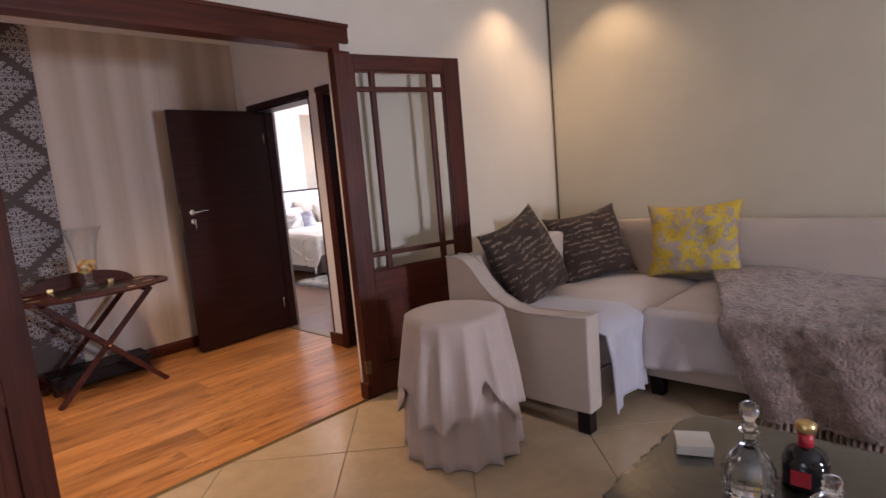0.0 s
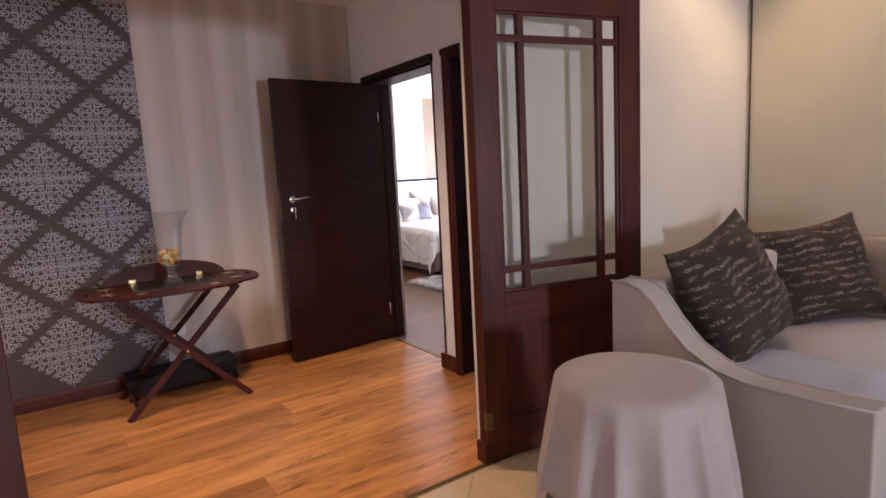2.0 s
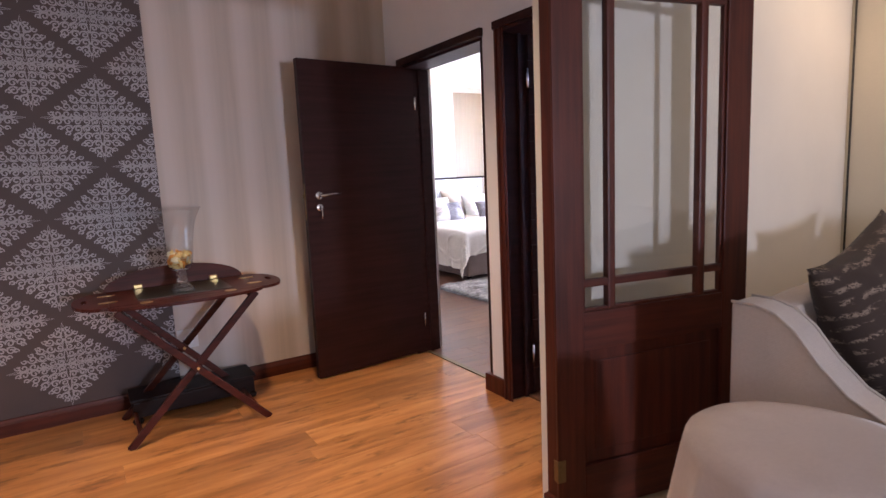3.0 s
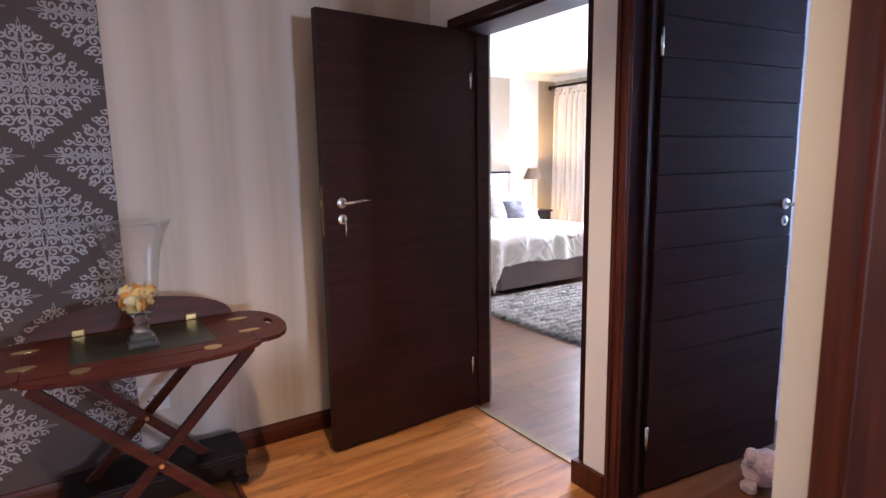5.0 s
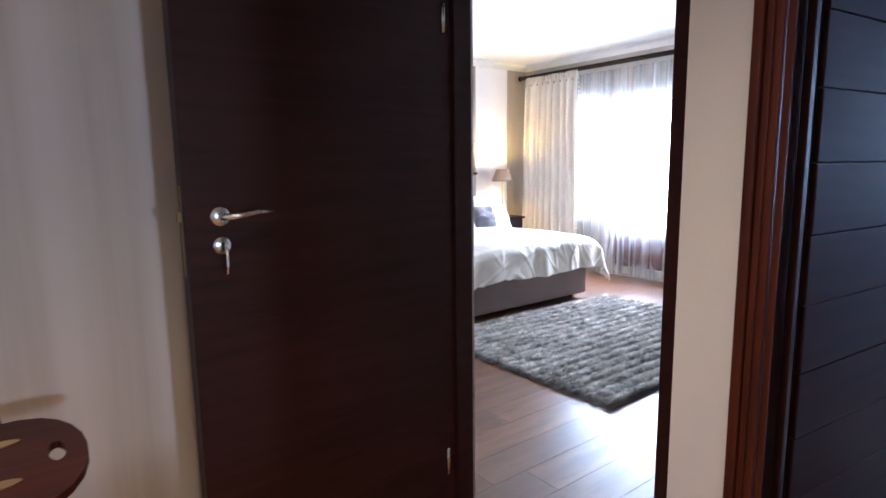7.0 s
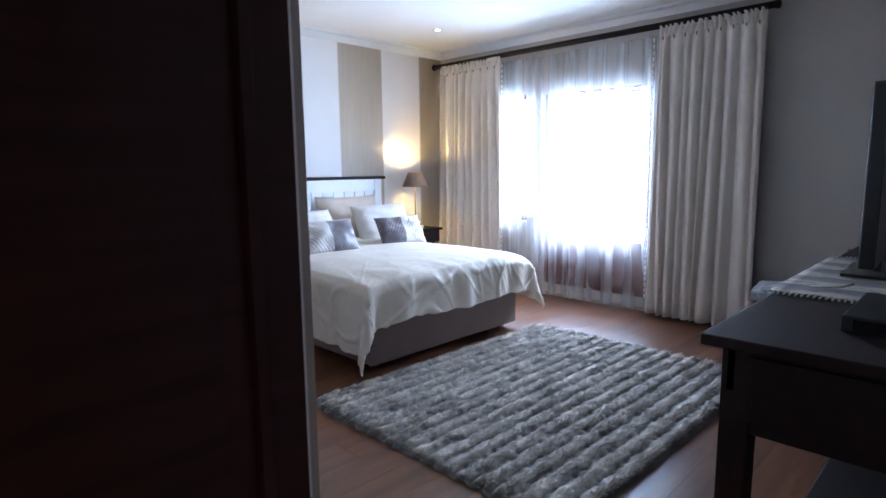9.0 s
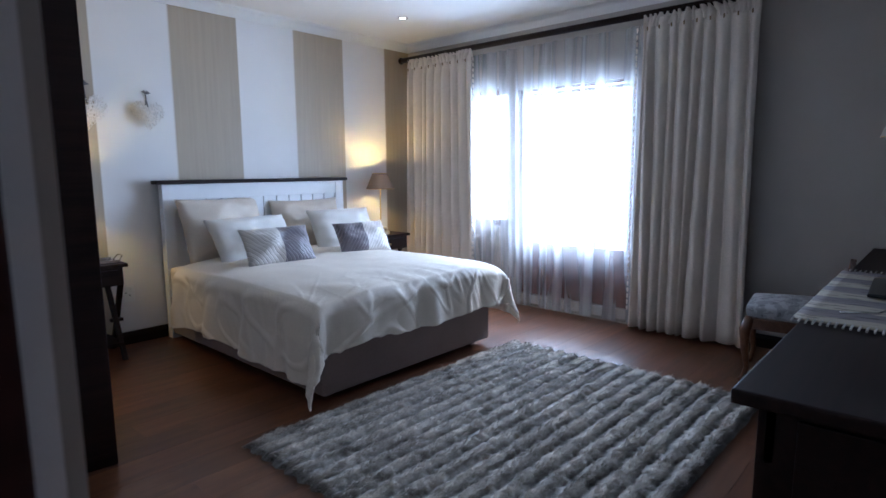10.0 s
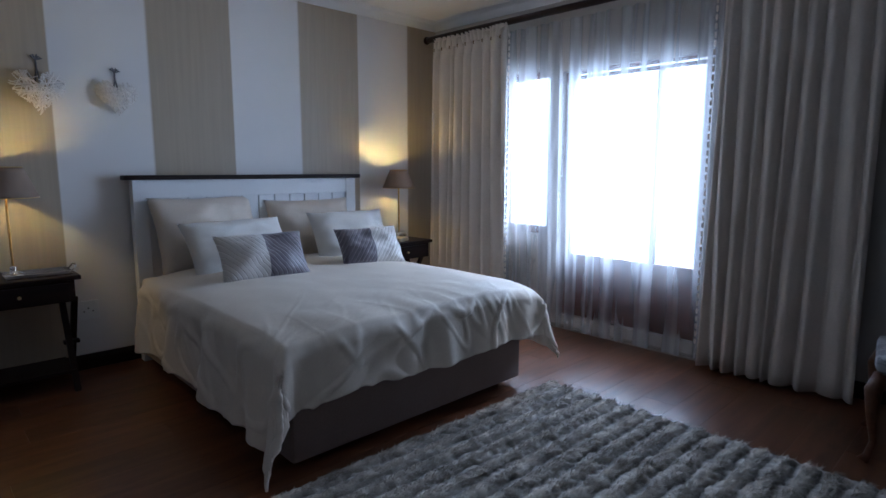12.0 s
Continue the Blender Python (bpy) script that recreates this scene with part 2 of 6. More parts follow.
def lathe(profile, seg=24, bm=None, at=(0, 0, 0), close=True):
    """Spin (radius, z) round the z axis."""
    bm = bm or bmesh.new()
    rings = []
    for r, z in profile:
        rings.append([bm.verts.new((at[0] + r * math.cos(2 * math.pi * k / seg), at[1] + r * math.sin(2 * math.pi * k / seg), at[2] + z)) for k in range(seg)])
    for a, b in zip(rings, rings[1:]):
        for i in range(seg):
            j = (i + 1) % seg
            bm.faces.new((a[i], a[j], b[j], b[i]))
    if close:
        bm.faces.new(rings[0][::-1])
        bm.faces.new(rings[-1])
    return bm


def tube(bm, pts, r, seg=8):
    """A round bar along points."""
    pts = [Vector(p) for p in pts]
    rings = []
    for i, p in enumerate(pts):
        d = (pts[min(i + 1, len(pts) - 1)] - pts[max(i - 1, 0)]).normalized()
        a = d.orthogonal().normalized() if i == 0 else (rings[-1][1] - d * rings[-1][1].dot(d)).normalized()
        b = d.cross(a)
        rr = r[i] if isinstance(r, (list, tuple)) else r
        rings.append(([bm.verts.new(p + (a * math.cos(2 * math.pi * k / seg) + b * math.sin(2 * math.pi * k / seg)) * rr) for k in range(seg)], a))
    for (a, _), (b, _) in zip(rings, rings[1:]):
        for i in range(seg):
            j = (i + 1) % seg
            bm.faces.new((a[i], a[j], b[j], b[i]))
    bm.faces.new(rings[0][0][::-1])
    bm.faces.new(rings[-1][0])
    return bm


def grid(bm, nu, nv, f):
    """A sheet of nu x nv quads from f(u, v), u and v from 0 to 1."""
    vs = [[bm.verts.new(f(i / nu, j / nv)) for j in range(nv + 1)] for i in range(nu + 1)]
    for i in range(nu):
        for j in range(nv):
            bm.faces.new((vs[i][j], vs[i + 1][j], vs[i + 1][j + 1], vs[i][j + 1]))
    return vs


def wob(x, y=0.0, z=0.0, s=1.0):
    return noise.noise(Vector((x * s, y * s, z * s)))


# ---- structure: walls ----
H_CEIL = 2.74


def wall_along_x(name, y0, y1, x0, x1, z1, openings, material, label):
    """A wall between y0 and y1 with openings (x0, x1, z0, z1) right through it."""
    bm = bmesh.new()
    x = x0
    for a, b, lo, hi in sorted(openings):
        box(bm, x, a, y0, y1, 0, z1)
        if lo > 0:
            box(bm, a, b, y0, y1, 0, lo)
        if hi < z1:
            box(bm, a, b, y0, y1, hi, z1)
        x = b
    box(bm, x, x1, y0, y1, 0, z1)
    return single(name, bm, material, label, "wall", "structure")


def wall_along_y(name, x0, x1, y0, y1, z1, openings, material, label):
    bm = bmesh.new()
    y = y0
    for a, b, lo, hi in sorted(openings):
        box(bm, x0, x1, y, a, 0, z1)
        if lo > 0:
            box(bm, x0, x1, a, b, 0, lo)
        if hi < z1:
            box(bm, x0, x1, a, b, hi, z1)
        y = b
    box(bm, x0, x1, y, y1, 0, z1)
    return single(name, bm, material, label, "wall", "structure")


fd_wall = wall_along_x("wall_french_doors", 0.0, 0.075, -4.3, 2.46, 3.0, [(-1.805, 0.0, 0, 2.17)], CREAM, "cream painted wall with a wide french-door opening")
FD = pose(2.085, 2.80, 0, 0, 0, 1.63)
fd_wall.matrix_world = FD
wall_along_y("wall_sofa", 4.54, 4.68, -3.7, 2.945, 3.0, [], GOLD_WALL, "sand-coloured painted wall behind the sofa")
wall_along_x("wall_living_rear", -3.9, -3.75, -2.2, 4.68, 3.0, [(1.4, 2.4, 0.6, 1.8)], CREAM, "cream wall with a window opening")
# both openings are unseen, cut only for the added fill lamps
wall_along_y("wall_living_west", -2.35, -2.2, -3.9, 5.2, 3.0, [(-0.35, 0.95, 0.8, 2.0), (3.3, 4.5, 0.9, 2.1)], CREAM, "cream painted side wall")
wall_along_x("wall_hall_back", 5.05, 5.2, -2.2, 2.63, 3.0, [], HALL_PAPER, "taupe tone-on-tone striped wallpaper wall in the hall")
wall_along_y("wall_hall_east", 2.63, 2.86, 2.89, 8.86, 3.0, [(2.97, 3.76, 0, 2.07), (3.893, 4.84, 0, 2.07)], WHITE_WALL, "off-white wall with two dark-framed doorways")
wall_along_x("wall_head", 8.86, 9.0, 2.86, 7.4, 3.0, [], BED_PAPER, "bedroom wall in broad light and beige stripes")
wall_along_y("wall_window", 7.25, 7.42, 3.62, 9.0, 3.0, [(6.28, 7.41, 0.10, 2.02), (7.52, 8.02, 0.74, 2.05)], GREY_WALL, "taupe-grey bedroom wall with door-window and side window")
wall_along_x("wall_bedroom_south", 3.80, 3.92, 2.86, 7.25, 3.0, [], GREY_WALL, "taupe-grey bedroom wall behind the desk")
wall_along_x("wall_side_room_north", 3.76, 3.797, 2.86, 7.25, 3.0, [], WHITE_WALL, "white wall of the side room")
wall_along_y("wall_side_room_east", 6.4, 6.5, 2.94, 3.76, 3.0, [(3.0, 3.7, 0.9, 2.1)], WHITE_WALL, "white end wall of the passage with a window opening")
wall_along_x("wall_side_room_south", 2.945, 3.0, 2.86, 6.4, 3.0, [], WHITE_WALL, "white long wall of the passage")

# thin unseen lining, added so the white wall behind bounces less light
wall_along_y("bounce_lining_bedroom", 2.86, 2.875, 4.84, 8.86, 3.0, [], GREY_WALL, "unseen taupe-grey lining added to cut bounced light beside the doorway")

# ceilings and floors
single("ceiling_living", boxes((-2.2, 4.54, -3.75, 2.9, 2.86, 2.95)), CEIL, "white painted plaster ceiling", "ceiling", "structure")
single("ceiling_hall", boxes((-2.2, 2.63, 2.90, 5.05, 2.74, 2.855)), CEIL, "white painted plaster ceiling of the hall", "ceiling", "structure")
single("ceiling_bedroom", boxes((2.86, 7.25, 3.92, 8.86, 2.62, 2.8)), CEIL, "white painted plaster ceiling of the bedroom", "ceiling", "structure")
single("ceiling_side_room", boxes((2.86, 6.4, 3.0, 3.76, 2.62, 2.8)), CEIL, "white ceiling of the side room", "ceiling", "structure")
single("ground", boxes((-60, 60, -60, 60, -0.4, -0.16)), plain("garden_ground", (0.16, 0.17, 0.09), 0.95, vary=0.3), "dry garden ground outside", "ground", "structure")
# ---- joinery ----
SKIRT = [(0, 0), (0.018, 0), (0.018, 0.065), (0.012, 0.078), (0.008, 0.092), (0, 0.095)]
CORNICE = [(0, 0), (0.0, -0.075), (0.012, -0.075), (0.022, -0.06), (0.05, -0.028), (0.075, -0.014), (0.085, 0.0)]


def strip(name, prof, a, b, out, z, material, label, cat="skirting"):
    bm = sweep(prof, [((*a, z), out), ((*b, z), out)])
    return single(name, bm, material, label, cat, "structure")


strip("baseboard", SKIRT, (-2.2, 5.05), (2.63, 5.05), (0, -1), 0, MAHOGANY_X, "dark mahogany skirting board")
strip("baseboard", SKIRT, (4.54, -3.7), (4.54, 2.84), (-1, 0), 0, TILE, "cream tile skirting")
strip("baseboard", SKIRT, (2.33, 2.81), (4.54, 2.87), (0, -1), 0, TILE, "cream tile skirting")
strip("baseboard", SKIRT, (2.86, 8.86), (7.25, 8.86), (0, -1), 0, DARKWOOD, "dark wooden skirting board")
strip("baseboard", SKIRT, (7.25, 3.92), (7.25, 6.24), (-1, 0), 0, DARKWOOD, "dark wooden skirting board")
strip("baseboard", SKIRT, (2.875, 4.89), (2.875, 8.86), (1, 0), 0, DARKWOOD, "dark wooden skirting board")
strip("baseboard", SKIRT, (2.86, 3.76), (6.4, 3.76), (0, -1), 0, WHITE_PAINT, "white painted skirting board")
bm = boxes((2.61, 2.63, 3.775, 3.893, 0, 0.105), (2.61, 2.665, 3.893, 3.945, 0, 0.105), bev=0.003)
single("baseboard", bm, MAHOGANY, "dark mahogany skirting block on the pillar", "skirting", "structure")
strip("cornice", CORNICE, (-2.2, 5.05), (2.63, 5.05), (0, -1), 2.74, CEIL, "white plaster cornice", "cornice")
strip("cornice", CORNICE, (2.63, 2.95), (2.63, 5.05), (-1, 0), 2.74, CEIL, "white plaster cornice", "cornice")
strip("cornice", CORNICE, (-2.2, 2.68), (4.54, 2.87), (0, -1), 2.86, CEIL, "white plaster cornice", "cornice")
strip("cornice", CORNICE, (4.54, -3.7), (4.54, 2.84), (-1, 0), 2.86, CEIL, "white plaster cornice", "cornice")
strip("cornice", CORNICE, (2.86, 8.86), (7.25, 8.86), (0, -1), 2.62, CEIL, "white plaster cornice", "cornice")
strip("cornice", CORNICE, (7.25, 3.92), (7.25, 8.86), (-1, 0), 2.62, CEIL, "white plaster cornice", "cornice")
strip("cornice", CORNICE, (2.875, 3.92), (2.875, 8.86), (1, 0), 2.62, CEIL, "white plaster cornice", "cornice")
strip("cornice", CORNICE, (2.86, 3.92), (7.25, 3.92), (0, 1), 2.62, CEIL, "white plaster cornice", "cornice")
bm = sweep([(0, -0.004), (0.012, -0.003), (0.022, 0.006), (0.03, 0), (0.022, -0.002)], [((0.3, 2.715, 0.002), (0, 1)), ((2.05, 2.715, 0.002), (0, 1))])
single("threshold_strip", bm, OLDBRASS, "thin metal strip between tile and laminate", "threshold", "structure")
bm = boxes((2.715, 2.75, 3.932, 4.82, -0.001, 0.006), bev=0.002)
single("threshold_strip", bm, OLDBRASS, "thin metal strip in the bedroom doorway", "threshold", "structure")

# narrow dark strip up the corner between the two living-room walls
single("trim", tube(bmesh.new(), [(4.532, 2.846, 0.1), (4.532, 2.846, 2.79)], 0.006, 8), plain("dark_corner_strip", (0.03, 0.024, 0.02), 0.7, relief=0.0), "thin dark strip running up the corner of the room", "trim", "structure", smooth=True)

bm = boxes((7.195, 7.245, 6.22, 7.46, -0.001, 0.016), (7.215, 7.225, 6.22, 7.46, 0.016, 0.026), bev=0.002)
single("threshold_strip", bm, ALU, "aluminium track of the garden door on the floor", "threshold", "structure")

# french-door frame with moulded architrave
frame_fd = thing("door_frame_1", "dark mahogany frame with moulded architrave round the french doors", "door frame")
frame_fd.matrix_world = FD
tagged(frame_fd, kind="structure")
for nm, d in (("jamb", (-0.055, 0.0, -0.06, -0.01, 0, 2.13)), ("jamb", (-1.805, -1.75, -0.06, -0.01, 0, 2.13)), ("head", (-1.805, 0.0, -0.06, 0.06, 2.13, 2.172))):
    part(nm, boxes(d, bev=0.004), MAHOGANY if nm == "jamb" else MAHOGANY_X, frame_fd)
for nm, d in (("architrave", (0.002, 0.10, -0.03, 0.0, 0, 2.13)), ("architrave", (-1.905, -1.807, -0.03, 0.0, 0, 2.13)), ("architrave", (-1.905, 0.10, -0.03, 0.0, 2.175, 2.285)),
              ("moulding", (-1.905, 0.10, -0.040, -0.031, 2.262, 2.285)), ("moulding", (-1.82, 0.015, -0.040, -0.031, 2.176, 2.196)), ("plinth", (-0.075, 0.012, -0.075, -0.005, 0, 0.10))):
    part(nm, boxes(d, bev=0.006, seg=3), MAHOGANY if d[5] - d[4] > 1 else MAHOGANY_X, frame_fd)


def door_frame(name, x0, x1, y0, y1, top, label, arch=(), mat=None):
    mat = mat or MAHOGANY
    f = tagged(thing(name, label, "door frame"), kind="structure")
    part("jamb", boxes((x0, x1, y0, y0 + 0.035, 0, top), bev=0.003), mat, f)
    part("jamb", boxes((x0, x1, y1 - 0.035, y1, 0, top), bev=0.003), mat, f)
    part("head", boxes((x0, x1, y0, y1, top, top + 0.035), bev=0.003), mat, f)
    for d in arch:
        part("door_stop", boxes(d, bev=0.002), mat, f)
    return f


door_frame("door_frame_2", 2.64, 2.832, 3.896, 4.835, 2.03, "dark mahogany frame of the bedroom doorway",
           [(2.70, 2.72, 3.929, 3.944, 0, 2.03), (2.745, 2.765, 4.785, 4.803, 0, 2.03), (2.605, 2.645, 3.885, 4.85, 2.045, 2.09)], DARKDOOR)
door_frame("door_frame_3", 2.615, 2.845, 2.975, 3.755, 2.03, "dark mahogany frame of the side doorway",
           [(2.72, 2.74, 3.70, 3.716, 0, 2.03), (2.60, 2.618, 2.96, 3.77, 2.05, 2.09)], DARKDOOR)

side_frame = bpy.data.objects["door_frame_3"]
for y0, y1, x0 in ((3.738, 3.758, 2.600), (3.722, 3.737, 2.606), (3.704, 3.721, 2.602), (3.690, 3.703, 2.610)):
    part("architrave", boxes((x0, 2.6145, y0, y1, 0.0, 2.05), bev=0.005, seg=3), MAHOGANY, side_frame, "reeded mahogany architrave")


def french_leaf(name, label, m, w=0.915, h=2.10, t=0.042, x0=0.03, st0=0.147, st1=0.793):
    """A glazed leaf, hinged at x = 0, that lies along +x: margin bars round a large pane over a panel."""
    d = thing(name, label, "door")
    d.matrix_world = m
    part("stile", boxes((x0, st0, 0, t, 0.012, h), bev=0.004), MAHOGANY, d)
    part("stile", boxes((st1, w, 0, t, 0.012, h), bev=0.004), MAHOGANY, d)
    for z0, z1 in ((0.012, 0.20), (0.645, 0.79), (2.01, h)):
        part("rail", boxes((st0, st1, 0.002, t - 0.002, z0, z1), bev=0.004), MAHOGANY_X, d)
    bm = boxes((st0, st1, 0.014, t - 0.014, 0.20, 0.645))
    box(bm, st0 + 0.05, st1 - 0.05, 0.008, t - 0.008, 0.25, 0.60)
    part("panel", bevel_all(bm, 0.004), MAHOGANY, d)
    for x in (st0 + 0.106, st1 - 0.124):
        part("glazing_bar", boxes((x, x + 0.034, 0.004, t - 0.004, 0.79, 2.01), bev=0.008), MAHOGANY, d)
    for z in (0.878, 1.885):
        part("glazing_bar", boxes((st0, st1, 0.007, t - 0.007, z, z + 0.030), bev=0.007), MAHOGANY_X, d)
    for x0_, x1_, z0, z1 in ((st0, st0 + 0.012, 0.79, 2.01), (st1 - 0.012, st1, 0.79, 2.01), (st0 + 0.012, st1 - 0.012, 0.79, 0.802), (st0 + 0.012, st1 - 0.012, 1.998, 2.01)):
        part("glazing_bead", boxes((x0_, x1_, 0.010, t - 0.010, z0, z1), bev=0.003), MAHOGANY, d)
    g = part("pane", boxes((st0, st1, t / 2 - 0.002, t / 2 + 0.002, 0.79, 2.01)), PANE, d, "clear glass pane")
    g.visible_shadow = False
    part("hinge", boxes((x0 - 0.004, x0 + 0.03, -0.003, t * 0.6, 0.16, 0.245), bev=0.002), OLDBRASS, d, "worn brass hinge")
    return d


ang = math.degrees(math.atan2(2.553 - 2.755, 2.885 - 2.0))
french_leaf("french_door", "mahogany glazed french door leaf, folded open beside the sofa", pose(2.0, 2.735, 0, 0, 0, ang))
french_leaf("french_door", "mahogany glazed french door leaf, folded open against the wall by the hall", pose(0.39, 2.683, 0, 0, 0, 192.9))


def lever(parent, m, side, key=False):
    """Lever handle, rose, escutcheon; m has x along the lever, y out of the door."""
    def put(nm, bm, mat, lab=""):
        bmesh.ops.transform(bm, matrix=m, verts=bm.verts)
        return part(nm, bm, mat, parent, lab, smooth=True)
    turn = pose(0, 0, 0, -90, 0, 0)
    bm = lathe([(0.001, 0), (0.026, 0), (0.026, 0.006), (0.022, 0.01), (0.001, 0.01)], 24)
    bmesh.ops.transform(bm, matrix=turn, verts=bm.verts)
    put("rose", bm, CHROME)
    bm = lathe([(0.001, 0), (0.024, 0), (0.024, 0.006), (0.02, 0.009), (0.001, 0.009)], 24)
    bmesh.ops.transform(bm, matrix=pose(0, 0, -0.075) @ turn, verts=bm.verts)
    put("escutcheon", bm, CHROME)
    bm = boxes((-0.003, 0.003, 0.0085, 0.0115, -0.088, -0.066))
    put("keyhole", bm, BLACK)
    s = side
    bm = tube(bmesh.new(), [(0, 0.004, 0), (0, 0.035, 0), (s * 0.012, 0.046, 0), (s * 0.04, 0.05, 0.003), (s * 0.08, 0.05, 0.009), (s * 0.125, 0.047, 0.006)], [0.009, 0.009, 0.009, 0.008, 0.007, 0.006], 10)
    put("lever", bm, CHROME)
    if key:
        bm = tube(bmesh.new(), [(0, 0.01, -0.075), (0, 0.032, -0.077)], 0.003, 6)
        tube(bm, [(0, 0.034, -0.08), (0, 0.036, -0.12), (0.003, 0.036, -0.145)], 0.004, 6)
        put("key", bm, CHROME)


# bedroom door: flush dark veneer, opened flat along the hall's back wall
hx, hy, ex, ey = 2.705, 4.80, 1.862, 4.745
ang = math.degrees(math.atan2(ey - hy, ex - hx))
bw = math.hypot(ex - hx, ey - hy)
bdoor = thing("door_1", "dark brown flush wooden bedroom door, open against the hall wall", "door")
bdoor.matrix_world = pose(hx, hy, 0, 0, 0, ang)
part("leaf", boxes((0, bw, -0.045, 0, 0.012, 2.04), bev=0.002), DARKDOOR, bdoor)
for z in (0.2, 1.75):
    part("hinge", tube(bmesh.new(), [(-0.004, 0.004, z), (-0.004, 0.004, z + 0.1)], 0.008, 10), CHROME, bdoor, "steel hinge", True)
lever(bdoor, pose(bw - 0.085, 0.0, 1.20, 0, 0, 0), -1, key=True)
part("lock_plate", boxes((bw, bw + 0.002, -0.030, -0.016, 1.05, 1.28), (bw, bw + 0.012, -0.029, -0.018, 1.19, 1.215), bev=0.001), OLDBRASS, bdoor, "brass lock face plate")

# side door: boarded dark door, swung into the side room
hx, hy, ex, ey = 2.79, 3.708, 3.633, 3.614
ang = math.degrees(math.atan2(ey - hy, ex - hx))
sw = math.hypot(ex - hx, ey - hy)
sdoor = thing("door_2", "dark boarded wooden door, open into the side room", "door")
sdoor.matrix_world = pose(hx, hy, 0, 0, 0, ang)
part("core", boxes((0, sw, 0.008, 0.040, 0.012, 2.04), bev=0.002), DARKDOOR, sdoor)
for i in range(14):
    z = 0.014 + i * 0.1448
    part("board", boxes((0.002, sw - 0.002, -0.004 + 0.0015 * (i % 3 == 1), 0.008, z, z + 0.1428), bev=0.0028), DARKDOOR, sdoor)
for z in (0.2, 1.75):
    part("hinge", tube(bmesh.new(), [(-0.008, -0.008, z), (-0.008, -0.008, z + 0.1)], 0.009, 10), CHROME, sdoor, "steel hinge", True)
lever(sdoor, pose(sw - 0.06, -0.004, 1.17, 0, 0, 180), -1)
part("lock_plate", boxes((sw, sw + 0.002, 0.008, 0.03, 1.03, 1.25), bev=0.001), CHROME, sdoor)

# bedroom window and glazed door, with light frames
win = tagged(thing("window_1", "dark-framed glazed garden door in the bedroom", "window"), kind="structure")
for d in ((7.30, 7.36, 6.28, 6.335, 0.10, 2.02), (7.30, 7.36, 7.355, 7.41, 0.10, 2.02), (7.30, 7.36, 6.335, 7.355, 1.997, 2.02), (7.30, 7.36, 6.335, 7.355, 0.10, 0.60),
          (7.30, 7.36, 6.635, 6.66, 0.60, 1.955), (7.305, 7.355, 6.335, 7.355, 1.955, 1.985)):
    part("window_frame", boxes(d, bev=0.004), MAHOGANY, win)
for y0, y1, z0, z1 in ((6.335, 6.635, 0.60, 1.955), (6.66, 7.355, 0.60, 1.955), (6.335, 7.355, 1.985, 1.997)):
    part("pane", boxes((7.328, 7.332, y0, y1, z0, z1)), PANE, win).visible_shadow = False
win2 = tagged(thing("window_2", "narrow side window of the bedroom", "window"), kind="structure")
for d in ((7.30, 7.36, 7.52, 7.56, 0.74, 2.05), (7.30, 7.36, 7.98, 8.02, 0.74, 2.05), (7.30, 7.36, 7.56, 7.98, 0.74, 0.80), (7.30, 7.36, 7.56, 7.98, 2.0, 2.05)):
    part("window_frame", boxes(d, bev=0.004), MAHOGANY, win2)
part("pane", boxes((7.328, 7.332, 7.56, 7.98, 0.80, 2.0)), PANE, win2).visible_shadow = False
win3 = tagged(thing("window_3", "dark-framed living-room window", "window"), kind="structure")
for d in ((1.4, 1.45, -3.86, -3.80, 0.6, 1.8), (2.35, 2.4, -3.86, -3.80, 0.6, 1.8), (1.45, 2.35, -3.86, -3.80, 0.6, 0.66), (1.45, 2.35, -3.86, -3.80, 1.74, 1.8)):
    part("window_frame", boxes(d, bev=0.004), MAHOGANY, win3)
# added board outside the window; its glow stands for overexposed daylight
OUTSIDE_GLOW, n_, l_, b_ = nodes_of("outside_glow")
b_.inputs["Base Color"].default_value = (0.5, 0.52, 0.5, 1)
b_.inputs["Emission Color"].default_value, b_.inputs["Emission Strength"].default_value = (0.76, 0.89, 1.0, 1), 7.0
single("backdrop", boxes((11.0, 11.05, 2.0, 15.0, -0.16, 3.6)), OUTSIDE_GLOW, "glowing board added outside the window to make it bright", "backdrop", "structure")
# ---- bedroom ----
DUVET = fabric("ivory_cotton_satin", (0.66, 0.585, 0.49), 0.05, 700, 0.62, 0.12, 0.15)
BEDBASE = fabric("taupe_suede_base", (0.225, 0.165, 0.145), 0.12, 500, 0.95, 0.25, 0.3)
CURTAIN = fabric("cream_lined_curtain", (0.66, 0.595, 0.525), 0.07, 500, 0.9, 0.25, 0.2)


